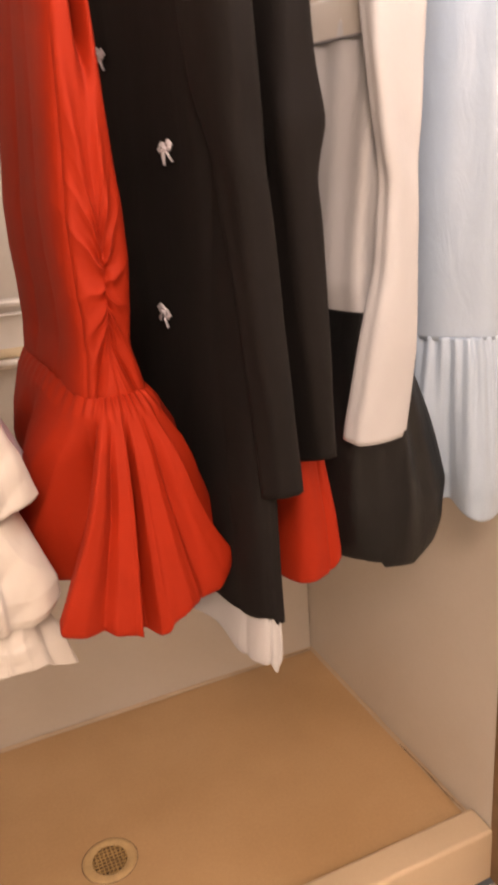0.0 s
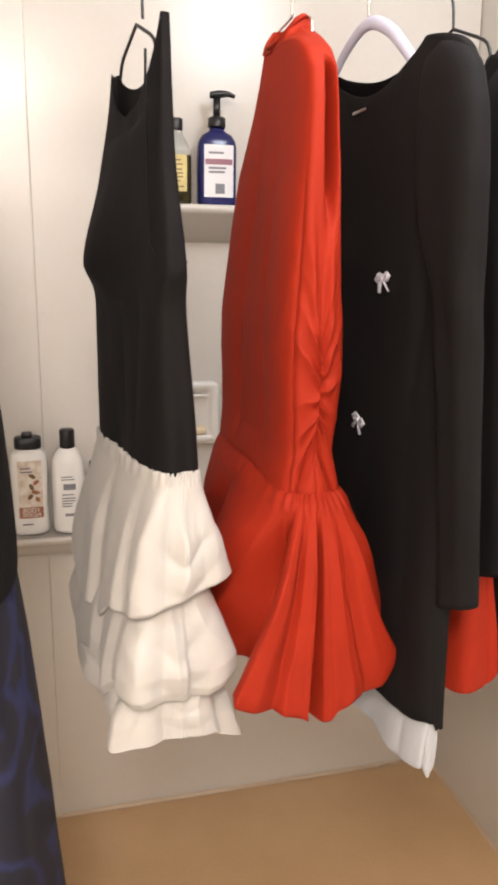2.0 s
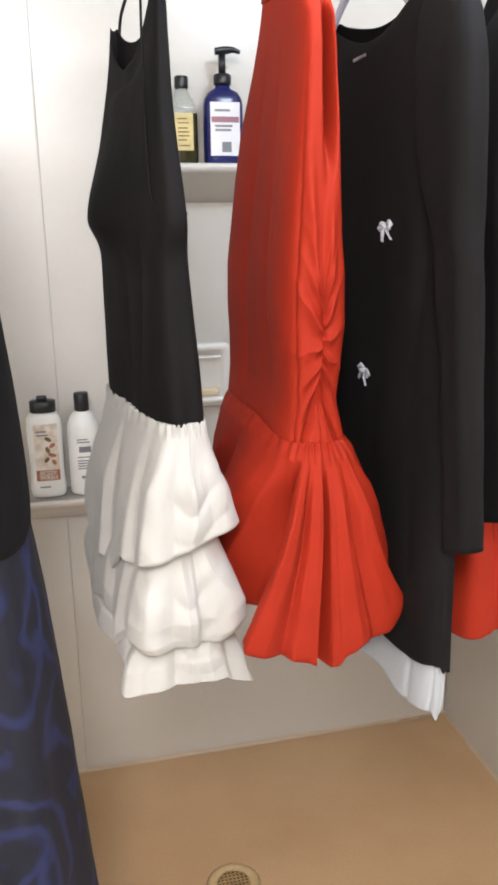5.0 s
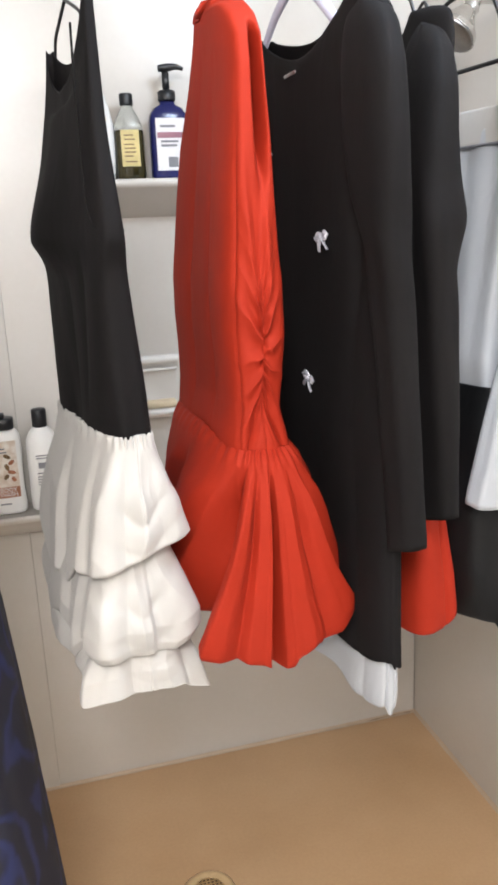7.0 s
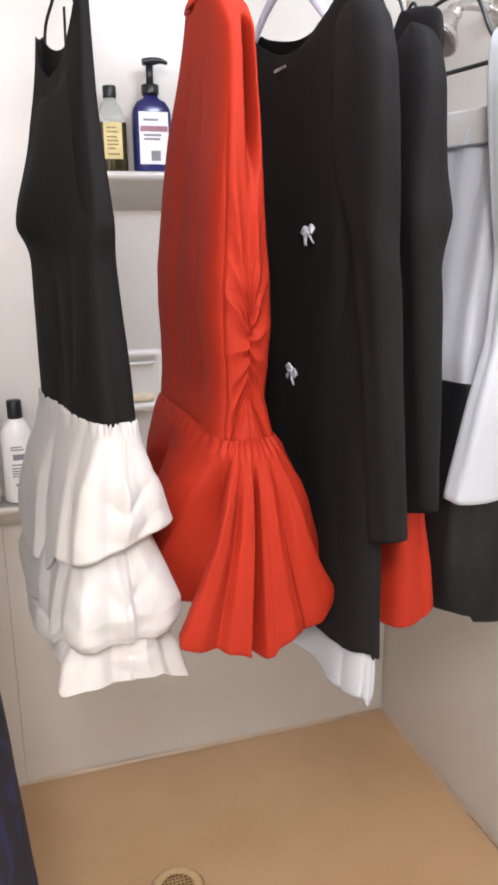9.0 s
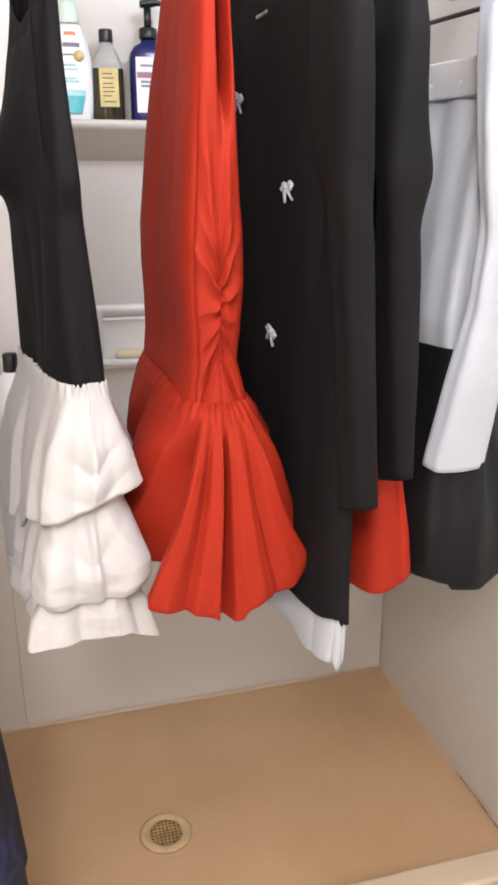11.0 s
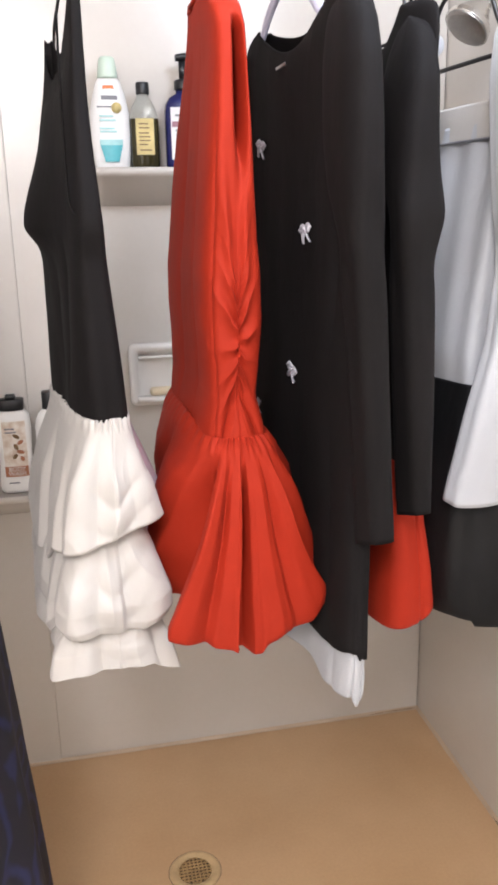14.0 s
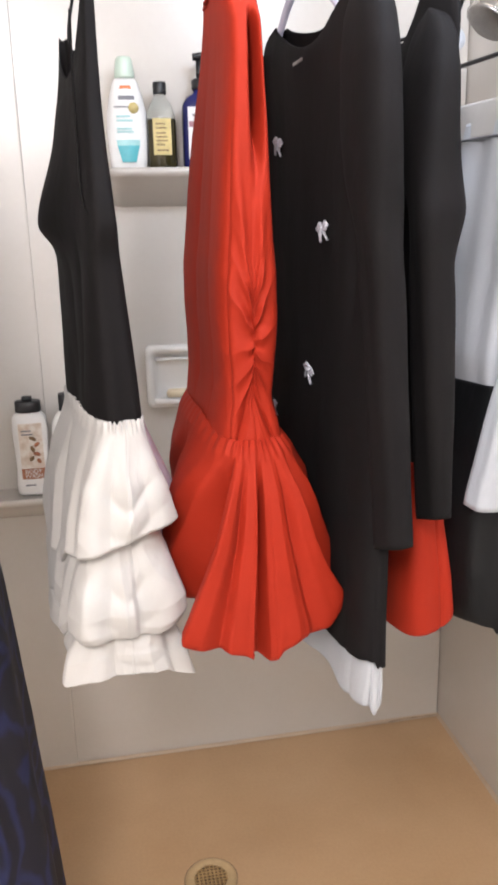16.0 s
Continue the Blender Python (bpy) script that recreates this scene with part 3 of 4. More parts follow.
# outward push of each tier's folds at its hem
TIER_FOLD = (((-3.2, 0), (-2.7, .012), (-2.35, -.014), (-2.0, .010), (-1.55, .018), (-1.44, -.008), (-1.22, .002), (-1.00, .010), (-.93, -.006), (-.80, .004), (-.70, .012), (-.36, .0), (.02, .006), (.45, -.002), (.74, .010), (.86, -.006), (1.2, .018), (1.8, .020), (2.3, -.02), (2.8, .012), (3.2, 0)),
             ((-3.2, 0), (-2.5, .012), (-2.1, -.012), (-1.75, .010), (-1.45, .004), (-1.32, -.012), (-1.08, .012), (-.98, -.004), (-.82, .012), (-.66, .016), (-.40, .0), (-.02, .004), (.10, -.002), (.40, .004), (.70, .006), (.84, .0), (1.1, -.014), (1.6, .014), (2.2, -.02), (2.7, .012), (3.2, 0)),
             ((-3.2, 0), (-2.4, -.01), (-1.7, .012), (-1.3, -.018), (-.95, .004), (-.78, .026), (-.66, .012), (-.28, -.010), (.10, -.003), (.45, -.004), (.68, .002), (.79, .024), (.92, -.010), (1.5, .012), (2.2, -.02), (3.2, 0)))


def tier(k):
    def fold(a, f, z):
        da = turn(a, math.pi)
        gather = (1 - ease(f, 0, 0.14)) * 0.0020 * math.sin(38 * a + 2 * bumpy(a * 4, k, 1))
        loose = ease(f, 0.02, 0.75)
        push = gather + loose * (0.55 if da < -0.9 else 1.0) * panels(da + 0.06 * (1 - f) * math.sin(3 * da + k), TIER_FOLD[k])
        # crisp taffeta: angular dents that meet in ridges
        r1 = 1 - 2.4 * abs(bumpy(1.5 * da + 3.1 * k, 4.3 * k, z * 8))
        r2 = 1 - 2.4 * abs(bumpy(3.2 * da + 1.7 * k, 9.3 + k, z * 15))
        push += ease(f, 0.08, 0.5) * (0.0052 * r1 + 0.0012 * r2)
        # swags caught up at the near seam
        mid = (0.05, -0.12, 0.2)[k]
        for line, dep in (((0.66 - 0.45 * abs(da - mid) ** 1.4), 0.0034), ((0.88 - 0.5 * (da - mid) ** 2), 0.0028)):
            push += (1.0, 0.9, 0.3)[k] * dep * (bell(f - line, -0.12, 0.12) - 0.9 * bell(f - line, 0.03, 0.05)) * bell(da, mid, 0.55)
        push -= 0.0010 * crease(da, 0.06, 0.018)
        return push + 0.006 * loose, ease(f, 0.15, 1) * hemline(da, TIER_HEM[k])
    return fold


cloth("tier", [(1.131, 0.157, 1.02, 0.150, 0.034), (1.128, 0.157, 1.02, 0.152, 0.036), (1.11, 0.157, 1.02, 0.154, 0.039), (1.06, 0.151, 1.02, 0.160, 0.047), (1.01, 0.149, 1.02, 0.167, 0.056), (0.984, 0.149, 1.02, 0.171, 0.062), (0.980, 0.149, 1.02, 0.169, 0.060), (0.984, 0.151, 1.02, 0.154, 0.044)],
      BPHI, WHITE, bw, tier(0), n=420, m=110, seed=4.0, wrinkle=0.002, power=4.2, soften=0)
cloth("tier", [(1.03, 0.156, 1.02, 0.140, 0.036), (0.97, 0.153, 1.015, 0.150, 0.048), (0.92, 0.152, 1.01, 0.160, 0.062), (0.88, 0.152, 1.005, 0.167, 0.072), (0.856, 0.152, 1.005, 0.168, 0.074), (0.844, 0.152, 1.005, 0.163, 0.068), (0.848, 0.152, 1.005, 0.152, 0.056)],
      BPHI, WHITE, bw, tier(1), n=420, m=110, seed=5.0, wrinkle=0.002, power=4.2, soften=0)
cloth("tier", [(0.90, 0.150, 0.985, 0.122, 0.050), (0.85, 0.150, 0.98, 0.128, 0.055), (0.815, 0.147, 0.975, 0.134, 0.062), (0.782, 0.147, 0.975, 0.138, 0.068)],
      BPHI, WHITE, bw, tier(2), n=420, m=80, seed=6.0, wrinkle=0.002, power=4.2, soften=0)
cloth("lining", [(1.10, 0.185, 1.05, 0.09, 0.022), (1.02, 0.203, 1.06, 0.10, 0.036), (0.95, 0.212, 1.07, 0.11, 0.050), (0.90, 0.214, 1.07, 0.11, 0.052)], BPHI, LILAC, bw,
      lambda a, f, z: (0.006 * f * math.sin(7 * a), 0.02 * f * math.sin(3 * a)), n=160, m=50, seed=7.0, label="lilac lining showing behind the tiers")


# black dresses with long sleeves
def sleeve(name, rows, phi, material, parent, seed, cuff=0.006, slant=0.0, power=2.7, **kw):
    def fold(a, f, z):
        return 0.002 * math.sin(3 * a + 5 * z) + 0.0015 * bell(f, 0.45, 0.1) * math.sin(40 * z + 2 * a), (cuff * math.cos(a) + slant * math.sin(a)) * ease(f, .6, 1)
    return cloth(name, rows, phi, material, parent, fold, n=72, m=90, seed=seed, wrinkle=0.0022, power=power, **kw)


def neck_fold(depth, width, hem_drop=0.0, wave=0.004):
    def fold(a, f, z):
        c, s = math.cos(a), math.sin(a)
        front = 1.0 if s > 0 else 0.55
        drop = (1 - ease(f, 0.0, 0.22)) * depth * front * max(0, math.cos(0.5 * math.pi * min(1, abs(c) / width))) ** 0.8
        push = wave * ease(f, 0.3, 1) * (math.sin(6 * a + 1) + 0.6 * math.sin(11 * a))
        return push, drop + hem_drop * ease(f, 0.7, 1) * (0.4 * math.sin(4 * a) + 0.6 * bumpy(4 * c, 4 * s, 2))
    return fold


def bow_fold(a, f, z):
    """The round neck, a pull from the underarm and long soft folds down the front."""
    push, drop = neck_fold(0.046, 0.75, 0.012, 0.0015)(a, f, z)
    da = turn(a, math.pi)
    push -= 0.007 * crease(da, -0.90 - 0.5 * max(0, 1.40 - z), 0.06) * bell(z, 1.32, 0.11)
    push += 0.004 * bell(da, -1.02 - 0.3 * max(0, 1.40 - z), 0.10) * bell(z, 1.36, 0.10)
    push -= 0.004 * crease(da, -0.98 + 0.10 * math.sin(3 * z), 0.08) * ease(1.15 - z, 0, 0.15)
    push -= 0.003 * crease(da, -1.35 + 0.08 * math.sin(4 * z + 1), 0.10) * ease(1.25 - z, 0, 0.2)
    return push, drop


dphi = 8
bowdress = thing("black_dress", "black long-sleeved dress with silver bows down the front", "dress", "dresses on the rod")
cloth("bodice", [(1.628, 0.462, 1.00, 0.13, 0.010), (1.622, 0.463, 0.998, 0.165, 0.013), (1.605, 0.465, 0.995, 0.186, 0.016), (1.57, 0.468, 0.99, 0.19, 0.018), (1.45, 0.472, 0.985, 0.188, 0.020),
                 (1.30, 0.474, 0.985, 0.19, 0.022), (1.15, 0.470, 0.98, 0.19, 0.020), (1.0, 0.463, 0.98, 0.20, 0.020), (0.88, 0.455, 0.975, 0.21, 0.021), (0.815, 0.452, 0.972, 0.213, 0.022)],
      dphi, BLACK, bowdress, bow_fold, n=240, m=140, seed=8.0, power=4.0)
sleeve("sleeve", [(1.620, 0.482, 0.865, 0.006, 0.004), (1.610, 0.480, 0.850, 0.030, 0.011), (1.585, 0.477, 0.832, 0.046, 0.0165), (1.54, 0.473, 0.818, 0.054, 0.0195), (1.47, 0.472, 0.806, 0.054, 0.0215), (1.41, 0.473, 0.795, 0.046, 0.0225),
                 (1.347, 0.476, 0.780, 0.032, 0.0225), (1.22, 0.484, 0.769, 0.024, 0.0225), (1.08, 0.492, 0.763, 0.023, 0.0225), (0.978, 0.498, 0.761, 0.023, 0.0225)], dphi, BLACK, bowdress, 9.0, soften=2)
sleeve("sleeve", [(1.60, 0.428, 1.18, 0.022, 0.016), (1.45, 0.424, 1.21, 0.032, 0.022), (1.15, 0.424, 1.215, 0.032, 0.024), (0.98, 0.426, 1.22, 0.03, 0.024)], dphi, BLACK, bowdress, 10.0)
cloth("ruffle_hem", [(0.86, 0.456, 0.975, 0.19, 0.015), (0.81, 0.455, 0.976, 0.204, 0.018), (0.775, 0.455, 0.978, 0.205, 0.022), (0.757, 0.455, 0.98, 0.204, 0.023)], dphi, WHITE2, bowdress,
      lambda a, f, z: (f * 0.008 * ease(abs(turn(a, math.pi)), .75, 1.1) * math.sin(8 * a + 1.5 * math.sin(4 * a)) - f * (0.006 * crease(turn(a, math.pi), -0.35, 0.10) + 0.005 * crease(turn(a, math.pi), 0.25, 0.10) + 0.006 * crease(turn(a, math.pi), -0.85, 0.06)),
                       f * (0.012 * ease(-math.cos(a), -0.4, 0.75) + 0.008 * bell(turn(a, math.pi), -0.1, 0.5) + 0.006 * math.sin(6 * a + 1) + 0.001 * math.sin(15 * a))), n=320, m=30, power=3.8, seed=11.0, label="white ruffled hem")


def bow_bm(s=0.016):
    bm = bmesh.new()
    for sgn in (-1, 1):
        tube_bm([(0, 0, 0), (sgn * s * .55, -.003, s * .38), (sgn * s * .95, -.003, s * .22), (sgn * s * .9, -.002, -s * .12), (sgn * s * .45, -.003, -s * .12), (0, 0, 0)], s * .11, 8, bm, steps=5, flat=2.4)
        tube_bm([(0, 0, 0), (sgn * s * .45, -.003, -s * .55), (sgn * s * .85, -.001, -s * 1.3)], s * .2, 8, bm, steps=5, flat=.35)
    bmesh.ops.create_icosphere(bm, subdivisions=2, radius=s * .24, matrix=Matrix.Translation((0, -.003, 0)))
    return bm


bow_mesh = None
for x, y, z, tilt in ((0.436, 1.098, 1.473, 12), (0.456, 0.933, 1.355, -8), (0.448, 0.972, 1.163, 20), (0.424, 1.10, 1.088, -10), (0.438, 0.983, 0.967, 10)):
    if bow_mesh is None:
        ob = part("bow", bow_bm(0.0132), SILVER, bowdress, "silver satin ribbon bow")
        bow_mesh = ob.data
    else:
        ob = new("bow", bow_mesh)
        ob.parent = bowdress
        ob["label"] = "silver satin ribbon bow"
    ob.matrix_local = pose(x, y, z, 0, 0, -90 + dphi) @ pose(0, 0, 0, 0, tilt, 0)
# white tag in dull grey: the neckline's shade is put into its colour
part("label_tag", box_bm(-.016, .016, -.0006, .0006, -.002, .002, .0004), DULLCHROME, bowdress, "small white neck label, greyed for shade under the neckline").matrix_local = pose(0.439, 1.0, 1.563, 0, 0, -90 + dphi) @ pose(0, 0, 0, 0, -3, 0)

eblack = thing("black_and_red_dress", "black long-sleeved top over a red skirt", "dress", "dresses on the rod")
cloth("bodice", [(1.622, 0.572, 1.00, 0.11, 0.012), (1.615, 0.572, 0.998, 0.145, 0.016), (1.583, 0.568, 1.0, 0.160, 0.018), (1.545, 0.564, 1.0, 0.162, 0.020), (1.40, 0.562, 1.0, 0.162, 0.022), (1.2, 0.562, 1.0, 0.16, 0.024), (1.0, 0.562, 1.0, 0.16, 0.026)],
      8, BLACK, eblack, neck_fold(0.06, 0.66), n=160, m=110, seed=12.0)
sleeve("sleeve", [(1.602, 0.574, 0.890, 0.006, 0.004), (1.590, 0.572, 0.876, 0.026, 0.011), (1.566, 0.567, 0.866, 0.040, 0.017), (1.525, 0.560, 0.854, 0.050, 0.022), (1.47, 0.555, 0.845, 0.050, 0.026), (1.42, 0.555, 0.830, 0.040, 0.029), (1.37, 0.556, 0.808, 0.028, 0.031), (1.31, 0.553, 0.810, 0.025, 0.024), (1.175, 0.560, 0.807, 0.024, 0.023), (0.994, 0.568, 0.803, 0.022, 0.019)],
       8, BLACK, eblack, 13.0, soften=2)
cloth("skirt", [(1.05, 0.564, 0.99, 0.135, 0.030), (0.96, 0.564, 0.99, 0.137, 0.036), (0.88, 0.570, 0.99, 0.14, 0.044), (0.82, 0.572, 0.99, 0.142, 0.047), (0.797, 0.572, 0.99, 0.142, 0.047), (0.799, 0.570, 0.99, 0.132, 0.038)],
      8, RED, eblack, lambda a, f, z: (0.003 * math.sin(5 * a) - 0.004 * crease(turn(a, math.pi), 0.35, 0.05), -ease(f, .7, 1) * 0.014 * ease(turn(a, math.pi), .2, .8)), n=200, m=60, seed=14.0, power=5.0, soften=2)

fdress = thing("white_blouse_dress", "white long-sleeved blouse dress with black bubble skirt", "dress", "dresses on the rod")
cloth("bodice", [(1.487, 0.708, 1.0, 0.128, 0.026), (1.46, 0.706, 1.0, 0.13, 0.028), (1.40, 0.702, 1.0, 0.13, 0.032), (1.25, 0.692, 1.0, 0.128, 0.040), (1.18, 0.690, 0.995, 0.128, 0.048), (1.135, 0.69, 0.99, 0.124, 0.044)],
      8, WHITE2, fdress, lambda a, f, z: (0.006 * f * math.sin(8 * a + 1) + 0.003 * math.sin(13 * a), 0.0), n=140, m=90, seed=15.0)
cloth("neck_band", [(1.514, 0.710, 1.0, 0.130, 0.026), (1.50, 0.710, 1.0, 0.133, 0.029), (1.467, 0.708, 1.0, 0.134, 0.031)], 8, WHITE, fdress, n=120, m=16, seed=16.0, wrinkle=0.001)
part("piping", tube_bm(rim(1.466, 0.708, 1.0, 0.1365, 0.0335, 8, 2.3, 0.3, 6.0, 40), .0016, 8, steps=3), mat("grey_piping", (0.20, 0.20, 0.22), 0.6), fdress)
for sgn in (-1, 1):
    o, e = Vector((0.712, 1.0, 0)), axes(8)[0]
    part("shoulder_yoke", tube_bm([o + e * sgn * .085 + Vector((0, 0, 1.612)), o + e * sgn * .11 + Vector((0, 0, 1.60)), o + e * sgn * .128 + Vector((0, 0, 1.55)), o + e * sgn * .13 + Vector((0, 0, 1.48))], 0.010, 14, flat=1.6), WHITE2, fdress)
sleeve("sleeve", [(1.615, 0.722, 0.905, 0.008, 0.006), (1.608, 0.720, 0.892, 0.022, 0.020), (1.588, 0.716, 0.876, 0.028, 0.032), (1.53, 0.709, 0.858, 0.026, 0.040), (1.43, 0.703, 0.843, 0.016, 0.036), (1.30, 0.708, 0.840, 0.014, 0.024), (1.20, 0.704, 0.840, 0.015, 0.028), (1.10, 0.695, 0.845, 0.018, 0.040), (1.0, 0.682, 0.851, 0.018, 0.046), (0.985, 0.680, 0.851, 0.018, 0.046)],
       8, WHITE2, fdress, 17.0, cuff=-0.004, slant=-0.002, power=4.0, soften=2)
cloth("bubble_skirt", [(1.145, 0.69, 0.99, 0.124, 0.044), (1.08, 0.692, 0.99, 0.126, 0.054), (0.98, 0.704, 0.985, 0.132, 0.080), (0.88, 0.714, 0.98, 0.137, 0.102), (0.83, 0.714, 0.98, 0.136, 0.098), (0.80, 0.712, 0.98, 0.130, 0.088), (0.802, 0.710, 0.98, 0.118, 0.07)],
      8, BLACK2, fdress, lambda a, f, z: (math.sin(math.pi * min(1, f)) * (0.008 * math.sin(6 * a + 2) + 0.004 * math.sin(11 * a)),
                                          ease(f, .6, 1) * hemline(turn(a, math.pi), ((-3.2, .01), (-1.2, 0), (-.75, .0), (-.5, .006), (-.45, .015), (.1, .024), (.75, -.002), (3.2, .01)))), n=240, m=90, seed=18.0, wrinkle=0.005, power=4.0, soften=3)

gdress = thing("pale_blue_dress", "pale blue satin dress with a gathered ruffle hem", "dress", "dresses on the rod")
cloth("bodice", [(1.64, 0.895, 1.01, 0.08, 0.014), (1.62, 0.892, 1.01, 0.11, 0.03), (1.57, 0.888, 1.005, 0.125, 0.05), (1.40, 0.882, 1.0, 0.13, 0.065), (1.2, 0.88, 1.0, 0.13, 0.075), (1.08, 0.88, 1.0, 0.13, 0.08)],
      8, BLUE, gdress, lambda a, f, z: (0.004 * math.sin(7 * a), 0.0), n=120, m=80, seed=19.0)
cloth("ruffle", [(1.085, 0.88, 1.0, 0.13, 0.08), (1.06, 0.882, 1.0, 0.136, 0.088), (0.98, 0.885, 1.0, 0.142, 0.10), (0.87, 0.888, 1.0, 0.147, 0.108), (0.825, 0.888, 1.0, 0.142, 0.10)],
      8, BLUE, gdress, lambda a, f, z: ((1 - f) * 0.003 * math.sin(40 * a) + f * 0.020 * math.sin(7 * a + 2 * math.sin(3 * a)), 0.012 * f * math.sin(5 * a)), n=240, m=60, seed=20.0, wrinkle=0.006)

adress = thing("navy_swirl_dress", "black dress with navy swirl print skirt", "dress", "dresses on the rod")
cloth("bodice", [(1.62, -0.119, 1.02, 0.09, 0.016), (1.60, -0.119, 1.02, 0.14, 0.022), (1.50, -0.114, 1.02, 0.17, 0.05), (1.36, -0.109, 1.01, 0.175, 0.068), (1.33, -0.109, 1.01, 0.175, 0.070)], 4, SWIRL, adress, n=100, m=60, seed=21.0)
cloth("overlay", [(1.335, -0.109, 1.01, 0.176, 0.072), (1.2, -0.106, 1.0, 0.18, 0.080), (1.10, -0.104, 1.0, 0.184, 0.086), (1.025, -0.103, 1.0, 0.187, 0.089), (1.015, -0.103, 1.0, 0.187, 0.089)], 4, BLACK, adress,
      lambda a, f, z: (0.0, f * 0.025 * math.sin(2 * a)), n=100, m=60, seed=22.0)
cloth("skirt", [(1.07, -0.104, 1.0, 0.181, 0.080), (0.99, -0.104, 1.0, 0.185, 0.086), (0.85, -0.102, 1.0, 0.19, 0.100), (0.6, -0.099, 1.0, 0.20, 0.115), (0.36, -0.096, 1.0, 0.21, 0.128), (0.24, -0.094, 1.0, 0.215, 0.132)], 4, SWIRL, adress,
      lambda a, f, z: (0.010 * f * math.sin(9 * a), 0.0), n=140, m=90, seed=23.0)


# ---------------------------------------------------------------- shelves, soap dish, shower head, drain
def shelf(name, x0, x1, z, depth, label, wall=YB - .008):
    s = thing(name, label, "shelf", "shower shelves", "structure")
    bm = bmesh.new()
    prof = [(0.0, 0.0), (-depth + .008, 0.0), (-depth + .002, .003), (-depth, -.004), (-depth + .001, -.011), (-depth + .010, -.016), (-depth * .72, -.032), (-depth * .4, -.055), (-depth * .12, -.068), (0.0, -.072)]
    n = 40
    rings = []
    for i in range(n + 1):
        t = i / n
        k = 1 - max(0, (abs(2 * t - 1) - .80) / .20) ** 2.2 * .55
        x = x0 + (x1 - x0) * t
        rings.append([bm.verts.new((x, wall + y * k, z + h * (k if h < -.012 else 1))) for y, h in prof])
    for a, b in zip(rings, rings[1:]):
        for k in range(len(prof) - 1):
            bm.faces.new((a[k], b[k], b[k + 1], a[k + 1]))
    bm.faces.new(list(reversed(rings[0])))
    bm.faces.new(rings[-1])
    part("ledge", bm, PANEL, s)
    return s


shelf("wall_shelf", 0.185, 0.60, 1.476, 0.115, "moulded white shower shelf holding bottles")
shelf("wall_shelf", -0.16, 0.185, 0.775, 0.10, "moulded white lower shelf holding bottles", YB - .013)

dish = thing("soap_dish", "white moulded recessed soap dish on the wall", "soap dish")
dx0, dx1, dz0, dz1, dy = 0.259, 0.418, 0.951, 1.096, YB - .009
bm = bmesh.new()
loops = []
for inset, out, rad in ((0, 0, .014), (0, .022, .014), (.004, .027, .014), (.012, .027, .012), (.019, .018, .012), (.024, .006, .012)):
    ring = []
    x0, x1, z0, z1 = dx0 + inset, dx1 - inset, dz0 + inset, dz1 - inset
    for cx, cz, s in ((x1 - rad, z1 - rad, 0), (x0 + rad, z1 - rad, 1), (x0 + rad, z0 + rad, 2), (x1 - rad, z0 + rad, 3)):
        for k in range(6):
            t = math.pi / 2 * (s + k / 5)
            ring.append(bm.verts.new((cx + rad * math.cos(t), dy - out, cz + rad * math.sin(t))))
    loops.append(ring)
for a, b in zip(loops, loops[1:]):
    for k in range(len(a)):
        bm.faces.new((a[k], a[(k + 1) % len(a)], b[(k + 1) % len(a)], b[k]))
bm.faces.new(loops[-1])
part("frame", bm, CERAMIC, dish)
part("tray_lip", tube_bm([(dx0 + .016, dy - .026, dz0 + .016), ((dx0 + dx1) / 2, dy - .031, dz0 + .014), (dx1 - .016, dy - .026, dz0 + .016)], .008, 12), CERAMIC, dish)
part("ledge", box_bm(dx0 + .02, dx1 - .02, dy - .030, dy + .001, dz0 + .012, dz0 + .022, .003), CERAMIC, dish)
part("top_ridge", box_bm(dx0 + .022, dx1 - .022, dy - .018, dy - .008, dz1 - .036, dz1 - .029, .003), CERAMIC, dish)
soap = tagged(part("soap_bar", box_bm(.305, .39, dy - .028, dy - .004, dz0 + .0222, dz0 + .042, .008, 4), SOAPM), "worn cream bar of soap in the soap dish", "soap")

head = thing("wall_shower", "chrome shower head on a bent arm from the wall", "shower head")
part("flange", tube_bm([(XR, 1.39, 1.765), (XR - .008, 1.39, 1.765), (XR - .02, 1.39, 1.765)], .03, 24, radii=[.036, .034, .014]), CHROME, head)
part("arm", tube_bm([(XR - .01, 1.39, 1.765), (XR - .06, 1.388, 1.768), (XR - .085, 1.385, 1.764), (XR - .102, 1.38, 1.752)], .0095, 16), CHROME, head)
part("ball_joint", tube_bm([(XR - .094, 1.382, 1.760), (XR - .104, 1.379, 1.750), (XR - .116, 1.375, 1.738)], .016, 18, radii=[.012, .018, .015]), CHROME, head)
d = Vector((-.62, -.12, -.78)).normalized()
o = Vector((XR - .111, 1.377, 1.744))
part("bell", tube_bm([o, o + d * .02, o + d * .045, o + d * .055], .04, 28, radii=[.016, .026, .043, .045]), CHROME, head)
face = part("spray_face", tube_bm([o + d * .0555, o + d * .058, o + d * .061], .041, 28, radii=[.042, .041, .036]), DULLCHROME, head, "grey spray plate with nozzles")
bm = bmesh.new()
side = d.cross(Vector((0, 1, 0))).normalized()
up = side.cross(d)
for ring, cnt in ((.010, 6), (.020, 12), (.030, 18)):
    for k in range(cnt):
        t = 2 * math.pi * k / cnt
        bmesh.ops.create_icosphere(bm, subdivisions=1, radius=.0022, matrix=Matrix.Translation(o + d * .056 + side * ring * math.cos(t) + up * ring * math.sin(t)))
part("nozzles", bm, BPLASTIC, face)

